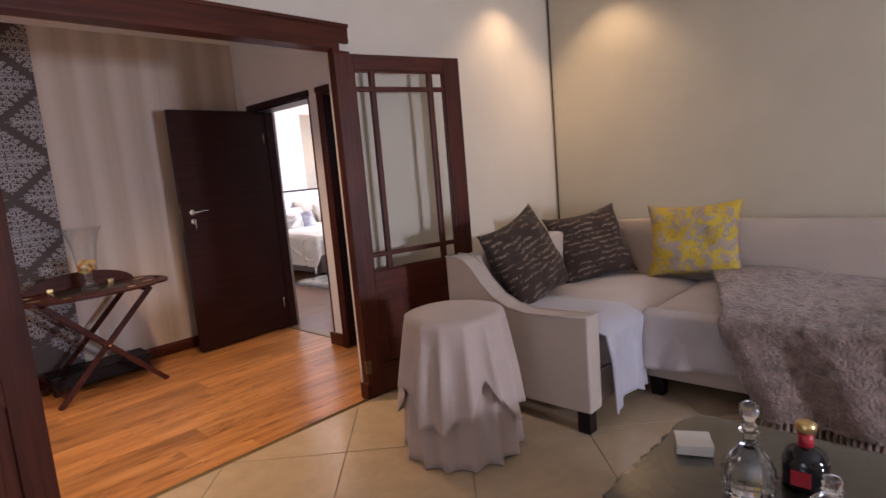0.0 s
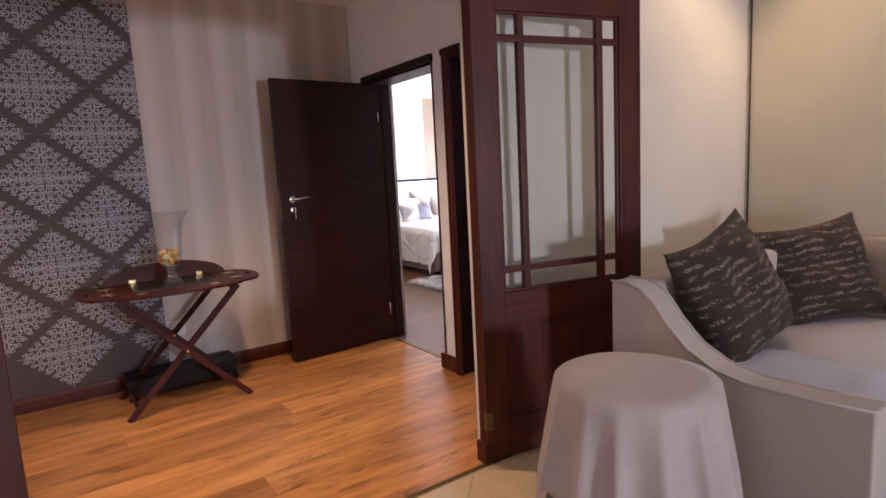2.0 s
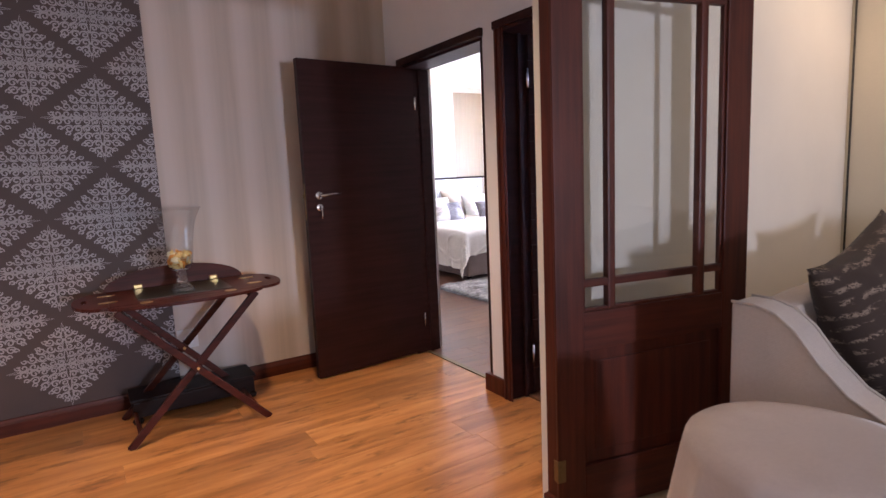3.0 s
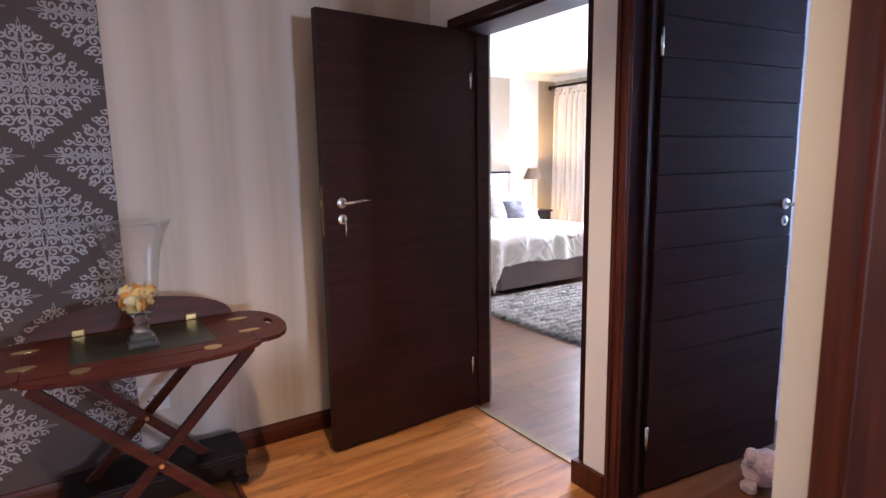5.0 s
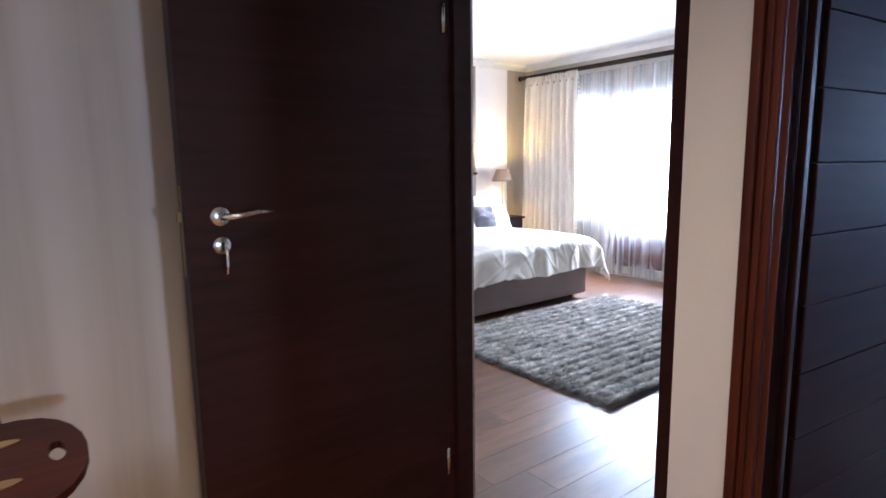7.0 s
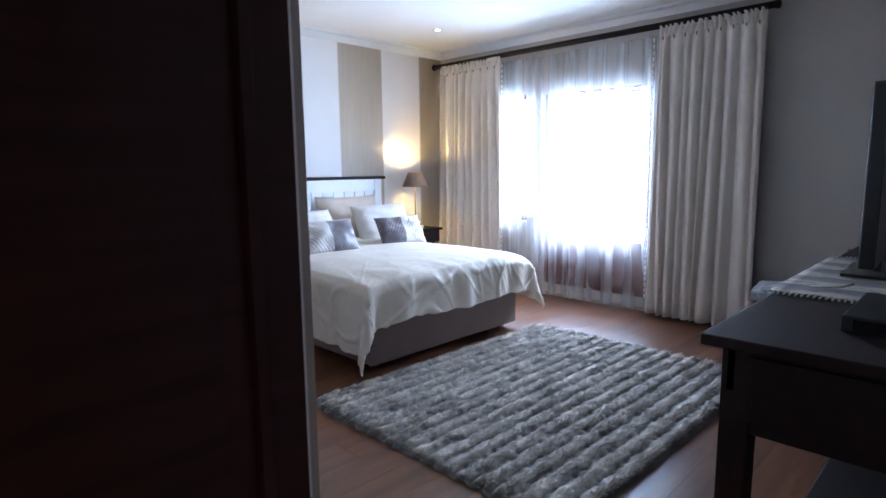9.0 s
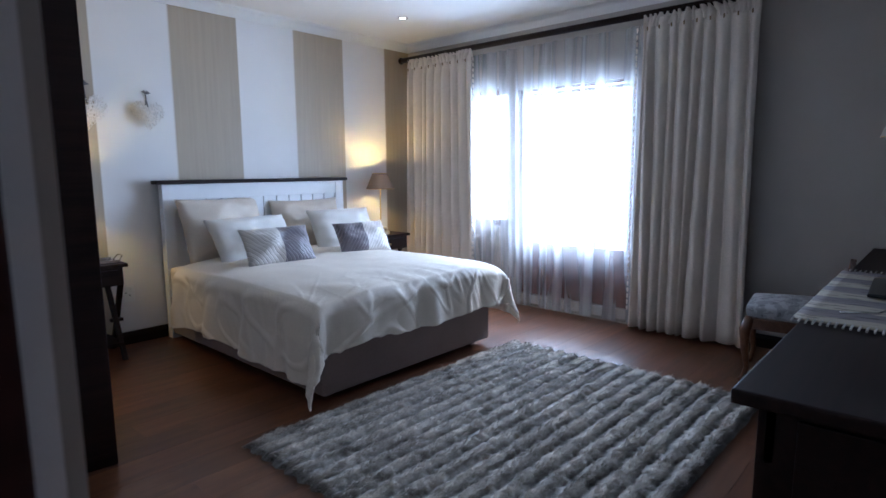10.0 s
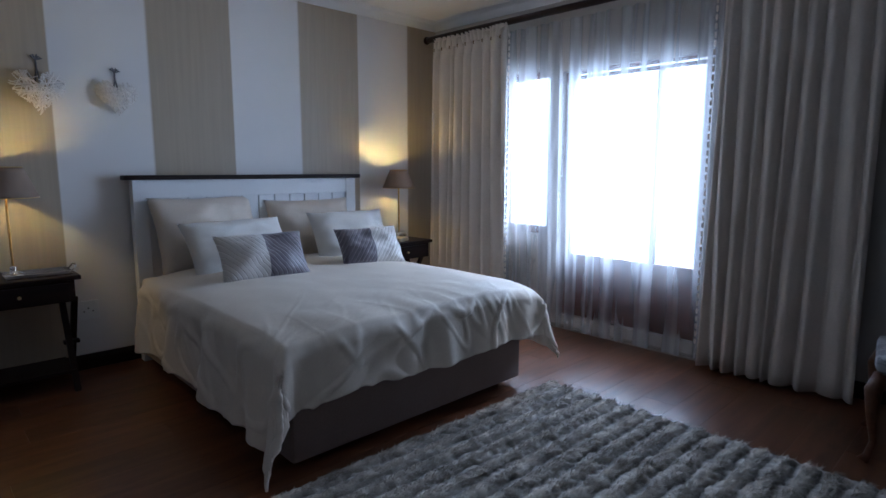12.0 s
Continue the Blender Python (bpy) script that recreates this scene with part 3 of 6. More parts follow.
def sheer_mat():
    m, n, l, b = nodes_of("white_voile")
    tr, mix, out = n.new("ShaderNodeBsdfTransparent"), n.new("ShaderNodeMixShader"), n["Material Output"]
    tl, mix2 = n.new("ShaderNodeBsdfTranslucent"), n.new("ShaderNodeMixShader")
    b.inputs["Base Color"].default_value, b.inputs["Roughness"].default_value = (0.82, 0.82, 0.83, 1), 0.9
    tl.inputs[0].default_value = (0.85, 0.86, 0.88, 1)
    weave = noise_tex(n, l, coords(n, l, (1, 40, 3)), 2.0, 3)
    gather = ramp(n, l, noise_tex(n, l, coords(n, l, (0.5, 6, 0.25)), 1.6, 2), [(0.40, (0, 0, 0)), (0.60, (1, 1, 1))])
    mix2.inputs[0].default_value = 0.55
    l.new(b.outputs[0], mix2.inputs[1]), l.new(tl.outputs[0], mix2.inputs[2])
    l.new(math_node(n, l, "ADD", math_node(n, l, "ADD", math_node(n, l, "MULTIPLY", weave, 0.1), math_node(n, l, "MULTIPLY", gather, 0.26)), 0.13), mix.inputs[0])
    l.new(tr.outputs[0], mix.inputs[1]), l.new(mix2.outputs[0], mix.inputs[2])
    l.new(mix.outputs[0], out.inputs[0])
    return m


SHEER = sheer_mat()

# bed
bed = thing("bed", "double bed with taupe base and white slatted headboard", "bed", (5.27, 6.80, 0))
part("base", boxes((-0.752, 0.752, 0.0, 1.95, 0.045, 0.335), bev=0.02, seg=3), BEDBASE, bed, "taupe upholstered bed base")
part("mattress", boxes((-0.75, 0.75, 0.0, 1.95, 0.34, 0.565), bev=0.05, seg=4), DUVET, bed, "white mattress", True)
for sx in (-0.65, 0.65):
    for sy in (0.12, 1.8):
        part("foot", lathe([(0.03, 0), (0.034, 0.045)], 12, at=(sx, sy, 0)), DARKWOOD, bed)
hb = part("headboard", boxes((-0.70, 0.90, 1.985, 2.005, 0.2, 1.19)), WHITE_PAINT, bed, "white painted slatted headboard")
for x0, x1, z0, z1, dy in ((-0.755, -0.665, 0, 1.195, 0.0), (0.865, 0.955, 0, 1.195, 0.0)):
    part("post", boxes((x0, x1, 1.95 - dy, 2.02, z0, z1), bev=0.004), WHITE_PAINT, hb)
part("rail", boxes((-0.665, 0.865, 1.955, 2.015, 1.075, 1.195), bev=0.004), WHITE_PAINT, hb)
for i in range(12):
    x = -0.665 + i * 0.1275
    part("slat", boxes((x + 0.004, x + 0.1235, 1.968, 1.99, 0.3, 1.077), bev=0.004), WHITE_PAINT, hb)
part("cap", boxes((-0.80, 1.0, 1.935, 2.035, 1.195, 1.225), bev=0.006), DARKWOOD, hb, "dark wooden cap rail")

# duvet: one sheet that lies on the mattress and hangs over three sides
duvet = bmesh.new()


def ridge(x, y, seed):
    """Sharp creases: folded noise."""
    return 1 - min(1.0, abs(wob(x, y, seed)) * 9)


def duvet_at(u, v):
    """u across the bed, v from the foot to the head; the overhang folds down."""
    w, left, right, foot, length = 0.79, 0.44, 0.36, 0.31, 1.66
    s = -(w + left) + u * (2 * w + left + right)
    over = left if s < 0 else right
    r = v * (length + foot) - foot
    side, fo = max(0.0, abs(s) - w), max(0.0, -r)
    x = math.copysign(min(abs(s), w), s)
    y = max(r, 0.0) - 0.035
    z = 0.628
    f = wob(x * 2.0, y * 2.0, 5) * 0.009 + wob(x * 8, y * 6, 2) * 0.0025
    near_foot = max(0.0, 1 - max(r, 0.0) / 0.5) ** 1.5
    f += 0.0015 * ridge(x * 2.2 + y * 1.2, y * 1.1 - x * 0.8, 3.0) * (0.1 + near_foot) + 0.011 * wob(x * 7 + y * 2.5, y * 2.0 - x, 31) * near_foot
    f += 0.002 * ridge(x * 4 - y * 2.4, y * 1.5 + x * 0.8, 8.0) * near_foot + 0.002 * ridge(x * 7 + y * 2, y * 2.2 - x, 12.0) * near_foot
    fan = math.atan2(y + 0.12, x + 0.95)
    f += 0.004 * ridge(fan * 4.5, math.hypot(x + 0.95, y + 0.12) * 0.8, 21.0) * max(0.0, 1 - math.hypot(x + 0.8, y) / 0.75)
    f += 0.012 * wob(x * 1.1, y * 1.3, 17)
    crown = -0.035 * (abs(s) / w) ** 4 if abs(s) < w else -0.035
    z += f + crown - 0.03 * max(0.0, 1 - r / 0.25) ** 2 * (r >= 0) - (0.03 if r < 0 else 0)
    if side > 0:
        a = min(1.0, side / 0.06)
        fold = math.sin(r * 13 + wob(r * 3, s) * 3.5) * 0.026 * min(1, side / 0.2) * max(0.0, 1 - fo / 0.1) + 0.010 * ridge(r * 3, side * 4 + r, 4) * a + 0.005 * ridge(r * 6 + side * 2, side * 1.5, 14) * a
        x += math.copysign(0.03 * math.sin(a * math.pi / 2) + fold + 0.09 * side, s)
    if fo > 0:
        a = min(1.0, fo / 0.06)
        fold = math.sin(s * 11 + wob(s * 3, fo) * 4) * 0.018 * min(1, fo / 0.15) * max(0.0, 1 - side / 0.1) + 0.016 * ridge(s * 3.5 + fo * 2, fo * 3, 6) * a + 0.007 * ridge(s * 7 - fo * 3, fo * 2, 16) * a
        y -= 0.03 * math.sin(a * math.pi / 2) + fold + 0.06 * fo
    if fo > 0 and side > 0:
        th, d = math.atan2(fo, side), math.hypot(fo, side)
        x += math.copysign(0.19 * d * math.sin(2 * th) * math.cos(th), s)
        y -= 0.19 * d * math.sin(2 * th) * math.sin(th)
    z -= math.hypot(side * (0.93 + 0.05 * math.sin(max(r, 0.0) * 4)), fo * (0.88 + 0.07 * math.sin(x * 4 + 1)))
    return (x, y, max(z, 0.03))


grid(duvet, 260, 230, duvet_at)
dv = single("duvet", duvet, DUVET, "ivory cotton duvet draped over the bed with creased corners", "duvet", smooth=True, m=pose(5.27, 6.80, 0))
sol = dv.modifiers.new("thick", "SOLIDIFY")
sol.thickness, sol.offset = 0.014, 1.0


def pillow_mesh(w, h, d, seed=0, flange=0.0, n=26, sag=0.0, ears=1.0):
    """A stuffed cushion, w x h, d thick, standing in x-z, centred on its base."""
    bm = bmesh.new()
    for sgn in (-1, 1):
        def f(u, v, sgn=sgn):
            a, b = u * 2 - 1, v * 2 - 1
            e = max(0.0, (1 - abs(a) ** 2.6)) ** 0.55 * max(0.0, (1 - abs(b) ** 2.6)) ** 0.55
            pinch = 1 - 0.07 * ears * (1 - abs(a) ** 2) * abs(b) ** 3
            pinch2 = 1 - 0.06 * ears * (1 - abs(b) ** 2) * abs(a) ** 3
            wr = wob(a * 2 + seed, b * 2, sgn) * 0.03 + wob(a * 6 + seed, b * 6, sgn) * 0.006 + 0.016 * ridge(a * 2.5 + seed, b * 2.5 + a, sgn) * (abs(a) + abs(b)) * 0.5
            return (a * w / 2 * pinch2, sgn * (e * d / 2 + (wr * e)), h / 2 + b * h / 2 * pinch - sag * abs(a) ** 2 * (b > 0) * b)
        vs = grid(bm, n, n, f)
    bmesh.ops.remove_doubles(bm, verts=bm.verts, dist=0.0008)
    bmesh.ops.recalc_face_normals(bm, faces=bm.faces)
    return bm


PIL_W = fabric("white_pillow_cotton", (0.68, 0.66, 0.62), 0.04, 700, 0.7, 0.12, 0.1)
PIL_C = fabric("cream_pillow_satin", (0.62, 0.54, 0.45), 0.06, 700, 0.55, 0.12, 0.15)


def pleat_mat(name="pleated_satin", flip=1.0):
    """Satin in two tones with slanting pleats."""
    m, n, l, b = nodes_of(name)
    v = coords(n, l)
    sep = n.new("ShaderNodeSeparateXYZ")
    l.new(v, sep.inputs[0])
    msk = ramp(n, l, math_node(n, l, "ADD", math_node(n, l, "MULTIPLY", sep.outputs[0], 40.0 * flip), 0.5), [(0.45, (0, 0, 0)), (0.55, (1, 1, 1))])
    l.new(blend(n, l, (0.60, 0.565, 0.53), (0.13, 0.112, 0.13), msk), b.inputs["Base Color"])
    b.inputs["Roughness"].default_value, b.inputs["Sheen Weight"].default_value = 0.42, 0.4
    w = n.new("ShaderNodeTexWave")
    w.bands_direction = "X"
    w.inputs["Scale"].default_value, w.inputs["Distortion"].default_value, w.inputs["Detail Scale"].default_value = 13.0, 1.0, 0.8
    l.new(coords(n, l, (1, 0.1, 1), (0, 0.65 * flip, 0)), w.inputs["Vector"])
    tuck = ramp(n, l, w.outputs["Fac"], [(0.0, (0, 0, 0)), (0.25, (1, 1, 1))])
    bump(n, l, b, tuck, 0.8, 0.005)
    return m


PLEAT = pleat_mat()
PLEAT2 = pleat_mat("pleated_satin_turned", -1.0)


def cushion(name, label, mat, at, lean, rz, size, seed, sag=0.0):
    return single(name, pillow_mesh(*size, seed, sag=sag), mat, label, "pillow", smooth=True, m=pose(*at, lean, 0, rz))


cushion("pillow", "large cream continental pillow against the headboard", PIL_C, (4.97, 8.60, 0.585), -17, 10, (0.76, 0.52, 0.24), 1)
cushion("pillow", "large cream continental pillow beside the first", PIL_C, (5.76, 8.62, 0.585), -16, -2, (0.72, 0.47, 0.22), 2)
cushion("pillow", "white standard pillow with a flanged edge", PIL_W, (5.04, 8.24, 0.60), -34, 6, (0.72, 0.40, 0.20), 3)
cushion("pillow", "white standard pillow on the window side", PIL_W, (5.87, 8.22, 0.605), -30, -6, (0.63, 0.40, 0.20), 4)
cushion("scatter_cushion", "silver and grey pleated satin scatter cushion", PLEAT, (4.98, 7.86, 0.618), -32, -5, (0.54, 0.31, 0.16), 5)
cushion("scatter_cushion", "grey and silver pleated satin scatter cushion", PLEAT2, (5.76, 7.86, 0.618), -32, -8, (0.48, 0.29, 0.15), 6)

# rug: faux fur in ribbed rows that run across
RUG_X, RUG_Y, RUG_N = (3.98, 6.165), (5.0, 6.685), 18


def fur_mat():
    m, n, l, b = nodes_of("ribbed_faux_fur")
    v = coords(n, l)
    sep = n.new("ShaderNodeSeparateXYZ")
    l.new(v, sep.inputs[0])
    wv = n.new("ShaderNodeTexNoise")
    wv.inputs["Scale"].default_value, wv.inputs["Detail"].default_value = 9.0, 4.0
    l.new(v, wv.inputs["Vector"])
    fine = noise_tex(n, l, coords(n, l, (60, 240, 60)), 1.5, 4, 0.7)
    f = math_node(n, l, "ADD", math_node(n, l, "MULTIPLY", wv.outputs["Fac"], 0.55), math_node(n, l, "MULTIPLY", fine, 0.45))
    pile_c = ramp(n, l, f, [(0.34, (0.17, 0.14, 0.11)), (0.46, (0.47, 0.42, 0.355)), (0.6, (0.80, 0.73, 0.64))])
    # low pile between the ribs painted darker by height, standing for shade
    valley_shade = ramp(n, l, math_node(n, l, "MULTIPLY", sep.outputs[2], 20.0), [(0.3, (0.16, 0.155, 0.15)), (0.8, (1, 1, 1))])
    l.new(blend(n, l, pile_c, valley_shade, 1.0, "MULTIPLY"), b.inputs["Base Color"])
    b.inputs["Roughness"].default_value, b.inputs["Sheen Weight"].default_value = 0.95, 0.5
    bump(n, l, b, f, 0.7, 0.01)
    return m


FUR = fur_mat()
bm = bmesh.new()
rw, rd = RUG_X[1] - RUG_X[0], RUG_Y[1] - RUG_Y[0]


def rug_at(u, v):
    ph = v * RUG_N * 2 * math.pi + 0.9 * wob(u * 26, v * 20, 11) + 0.5 * wob(u * 60, v * 50, 13)
    x = (u - 0.5) * (rw + 0.02 * math.cos(ph)) + 0.006 * wob(u * 9, v * 40)
    y = (v - 0.5) * rd + 0.012 * wob(u * 14, v * 60, 3) - 0.03 * (u - 0.5)
    edge = min(1.0, min(u, 1 - u) * 50, min(v, 1 - v) * 50)
    z = 0.004 + edge * (0.014 + 0.021 * (0.5 - 0.5 * math.cos(ph)) ** 0.6 + 0.010 * wob(u * 60, v * 90, 1) + 0.005 * wob(u * 150, v * 150, 7))
    return (x, y, max(0.003, z))


grid(bm, 240, RUG_N * 12, rug_at)
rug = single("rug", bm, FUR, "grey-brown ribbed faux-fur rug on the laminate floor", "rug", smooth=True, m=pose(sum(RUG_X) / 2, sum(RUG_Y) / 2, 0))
# tufts of pile along the ribs
rg = random.Random(4)
vs, fs = [], []
for k in range(72000):
    u, v = rg.random(), rg.random()
    if math.cos(v * RUG_N * 2 * math.pi) > 0.15 + 0.5 * wob(u * 30, v * 60, 9):
        continue
    x, y, z = rug_at(u, v)
    a, ln = rg.uniform(0, 6.28), rg.uniform(0.012, 0.032)
    dx, dy = math.cos(a) * ln, math.sin(a) * ln * 0.6 - 0.012
    px, py = -math.sin(a) * 0.003, math.cos(a) * 0.003
    i = len(vs)
    vs += [(x - px, y - py, z - 0.002), (x + px, y + py, z - 0.002), (x + dx, y + dy, z + rg.uniform(0.0, 0.018))]
    fs.append((i, i + 1, i + 2))
me = bpy.data.meshes.new("pile")
me.from_pydata(vs, [], fs)
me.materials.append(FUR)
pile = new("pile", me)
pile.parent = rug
tagged(pile, kind="stuff")

# curtain rod, curtains and sheer
rod = thing("curtain_rod", "dark turned wooden curtain pole above the window", "curtain rod", (7.10, 0, 2.44))
part("pole", tube(bmesh.new(), [(0, 5.32, 0), (0, 8.80, 0)], 0.026, 16), DARKWOOD, rod, "", True)
for y, s in ((5.32, -1), (8.80, 1)):
    bm = lathe([(0.018, -0.02), (0.032, 0.0), (0.026, 0.012), (0.036, 0.03), (0.03, 0.05), (0.012, 0.065), (0.002, 0.07)], 16)
    bmesh.ops.transform(bm, matrix=pose(0, y, 0, -90 * s, 0, 0) @ Matrix.Diagonal((1, 1, 0.5, 1)), verts=bm.verts)
    part("finial", bm, DARKWOOD, rod, "", True)
for y in (5.45, 8.7):
    part("bracket", boxes((0.0, 0.15, y - 0.012, y + 0.012, -0.04, -0.015), bev=0.004), DARKWOOD, rod)


def curtain_bm(y0, y1, ztop, zbot, folds, depth, seed, nz=26, flare=0.0, head=True, sharp=True):
    """Cloth in upright folds: round columns towards the room with sharp creases between, or soft waves."""
    bm = bmesh.new()
    n = folds * 14

    def f(u, v):
        z = ztop + (zbot - ztop) * v
        w = u + 0.35 / folds * wob(u * folds * 0.8, v * 0.7, seed) + 0.06 * math.sin(u * 6.3 + seed) * (0.3 + 0.7 * v)
        ph = w * folds * 2 * math.pi
        tight = 0.5 if (head and v < 0.045) else 1.0
        amp = depth * tight * (0.75 + 0.7 * wob(u * 6, 3 + v * 0.6, seed))
        if sharp:
            x = amp * (1 - 2 * abs(math.sin(ph / 2)) ** 0.75)
        else:
            x = math.sin(ph) * amp + 0.3 * amp * math.sin(2 * ph + 1 + seed)
        y = y0 + (y1 - y0) * u + math.cos(ph / (2 if sharp else 1)) * amp * 0.2 + flare * v * (u - 0.5)
        return (x, y, z)
    grid(bm, n, nz, f)
    return bm


def curtain(label, y0, y1, seed, trim_y):
    c = thing("curtain", label, "curtain", (7.085, 0, 0))
    ob = part("drape", curtain_bm(y0, y1, 2.40, 0.02, 9, 0.05, seed, flare=0.05), CURTAIN, c, "", True)
    ob.modifiers.new("thick", "SOLIDIFY").thickness = 0.006
    ob = part("pleat_heading", curtain_bm(y0 + 0.004, y1 - 0.004, 2.43, 2.335, 18, 0.03, seed + 4, 4, head=False, sharp=False), CURTAIN, c, "pinch-pleated heading", True)
    for i in range(9):
        y = y0 + (y1 - y0) * (i + 0.5) / 9
        part("curtain_hook", tube(bmesh.new(), [(-0.04, y, 2.335), (-0.045, y, 2.325), (-0.04, y, 2.31)], 0.005, 6), OLDBRASS, c)
    for i in range(44):
        z = 2.33 - i * 0.05
        bm = lathe([(0.002, 0.014), (0.007, 0.009), (0.008, 0.0), (0.006, -0.016), (0.003, -0.024)], 8, at=(-0.02 + 0.012 * wob(i, 1, seed), trim_y + 0.012 * wob(i, 4, seed), z))
        part("tassel", bm, CURTAIN, c)
    return c


curtain("cream pinch-pleated curtain with bobble trim beside the bed", 7.83, 8.70, 1, 7.80)
curtain("cream pinch-pleated curtain with bobble trim, drawn back", 5.36, 6.16, 2, 6.20)
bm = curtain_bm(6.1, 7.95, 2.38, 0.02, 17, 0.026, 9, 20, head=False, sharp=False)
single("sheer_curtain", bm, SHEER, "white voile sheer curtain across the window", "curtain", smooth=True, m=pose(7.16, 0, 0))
# ---- hall ----
DAMASK_BROWN = plain("damask_ground", (0.072, 0.050, 0.045), 0.6, vary=0.12, grain=200, relief=0.05)
DAMASK_SILVER = plain("damask_print", (0.39, 0.37, 0.38), 0.45, vary=0.14, grain=120, relief=0.0)
DW, DH, EDGE = 0.305, 0.27, 1.075
damask = thing("wallpaper_panel", "brown wallpaper panel with a silver damask diamond print", "wallpaper", (0, 5.046, 0))
tagged(damask, kind="structure")
part("paper", boxes((-0.62, EDGE, -0.001, 0.004, 0.095, 2.664)), DAMASK_BROWN, damask)


def stroke(bm, pts, w0, w1):
    """A flat ribbon in x-z that tapers from w0 to w1."""
    prev = None
    n = len(pts)
    for i, (x, z) in enumerate(pts):
        ax, az = pts[min(i + 1, n - 1)][0] - pts[max(i - 1, 0)][0], pts[min(i + 1, n - 1)][1] - pts[max(i - 1, 0)][1]
        ln = math.hypot(ax, az) or 1
        w = (w0 + (w1 - w0) * i / (n - 1)) / 2
        px, pz = -az / ln * w, ax / ln * w
        cur = (bm.verts.new((x + px, 0, z + pz)), bm.verts.new((x - px, 0, z - pz)))
        if prev:
            bm.faces.new((prev[0], prev[1], cur[1], cur[0]))
        prev = cur


def scroll(x, z, turn, r, sgn, turns=1.25):
    """A curl that winds in, started with a stem."""
    pts = []
    for k in range(13):
        a = k / 12
        ang = turn + sgn * a * turns * 2 * math.pi
        rr = r * (1 - 0.78 * a)
        pts.append((x + rr * math.cos(ang), z + rr * math.sin(ang)))
    return pts


def motif_bm(clip=None):
    """One damask diamond: mirrored scrolls, leaves and berries inside its outline."""
    bm = bmesh.new()
    a, b = DW * 0.82, DH * 0.83
    for sx in (-1, 1):
        for sz in (-1, 1):
            def S(p, w0, w1):
                stroke(bm, [(sx * x, sz * z) for x, z in p], w0, w1)
            for i in range(6):
                for j in range(6):
                    x, z = (i + 0.55) * 0.043, (j + 0.5) * 0.04
                    k = x / a + z / b
                    if k > 0.97:
                        continue
                    r = 0.021 if k > 0.55 else 0.018
                    t = 0.7 + 2.3 * ((i * 7 + j * 5) % 4)
                    S(scroll(x, z, t, r, 1 if (i + j) % 2 else -1), 0.006, 0.0085)
                    S([(x - 0.02, z - 0.016), (x - 0.004, z - 0.021), (x + 0.014, z - 0.016), (x + 0.024, z - 0.004)], 0.005, 0.008)
            # beads along the outline, long leaves along both axes
            for k in range(7):
                t = (k + 0.6) / 7.4
                S(scroll(a * t, b * (1 - t), 0.4, 0.014, -1, 1.0), 0.006, 0.009)
            for c in (0.06, 0.12, 0.18):
                S([(0.002, c - 0.045), (0.010, c - 0.02), (0.006, c + 0.01), (0.0, c + 0.03)], 0.003, 0.006)
                S([(c - 0.04, 0.002), (c - 0.015, 0.010), (c + 0.015, 0.006), (c + 0.045, 0.0)], 0.003, 0.006)
            S([(0.0, b * 0.86), (0.006, b * 0.93), (0.003, b * 1.02), (0.0, b * 1.08)], 0.004, 0.001)
            S([(a * 0.86, 0.0), (a * 0.93, 0.005), (a * 1.02, 0.003), (a * 1.1, 0.0)], 0.004, 0.001)
            S([(0.0, 0.0), (a * 0.2, b * 0.2), (a * 0.36, b * 0.42)], 0.006, 0.003)
    if clip is not None:
        bmesh.ops.bisect_plane(bm, geom=list(bm.verts) + list(bm.edges) + list(bm.faces), plane_co=(clip, 0, 0), plane_no=(1, 0, 0), clear_outer=True)
    return bm


mesh_full = finish("motif", motif_bm(), DAMASK_SILVER)
clipped = {}
for col in range(-4, 3):
    cx = 0.51 + col * DW
    for k in range(-1, 5):
        cz = (0.882 if col % 2 == 0 else 0.606) + k * 0.545
        if cz - DH < 0.06 or cz + DH > 2.72:
            if cz < 0.2 or cz > 2.6:
                continue
        me = mesh_full
        if cx + DW > EDGE:
            if col not in clipped:
                clipped[col] = finish("motif", motif_bm(EDGE - cx - 0.001), DAMASK_SILVER)
            me = clipped[col]
        ob = new("motif", me)
        ob.parent = damask
        ob.location = (cx, -0.0022, cz)

# butler table
tb = thing("butler_tray_table", "dark mahogany butler's tray table on crossed folding legs", "side table", (1.09, 4.64, 0))
TZ = 0.725


def ell(a, b, x0, x1, sgn, n=22):
    """Half-ellipse outline for a leaf."""
    return [(a * math.cos(math.pi * k / n), sgn * b * math.sin(math.pi * k / n)) for k in range(n + 1)]


def slab(outline, z0, z1, m=None, bev=0.004):
    bm = bmesh.new()
    lo = [bm.verts.new((x, y, z0)) for x, y in outline]
    hi = [bm.verts.new((x, y, z1)) for x, y in outline]
    bm.faces.new(lo[::-1]), bm.faces.new(hi)
    n = len(outline)
    for i in range(n):
        bm.faces.new((lo[i], lo[(i + 1) % n], hi[(i + 1) % n], hi[i]))
    bmesh.ops.recalc_face_normals(bm, faces=bm.faces)
    if bev:
        edges = [e for e in bm.edges if abs(e.verts[0].co.z - e.verts[1].co.z) < 1e-6]
        bmesh.ops.bevel(bm, geom=edges, offset=bev, segments=2, affect="EDGES", clamp_overlap=True)
    if m is not None:
        bmesh.ops.transform(bm, matrix=m, verts=bm.verts)
    return bm


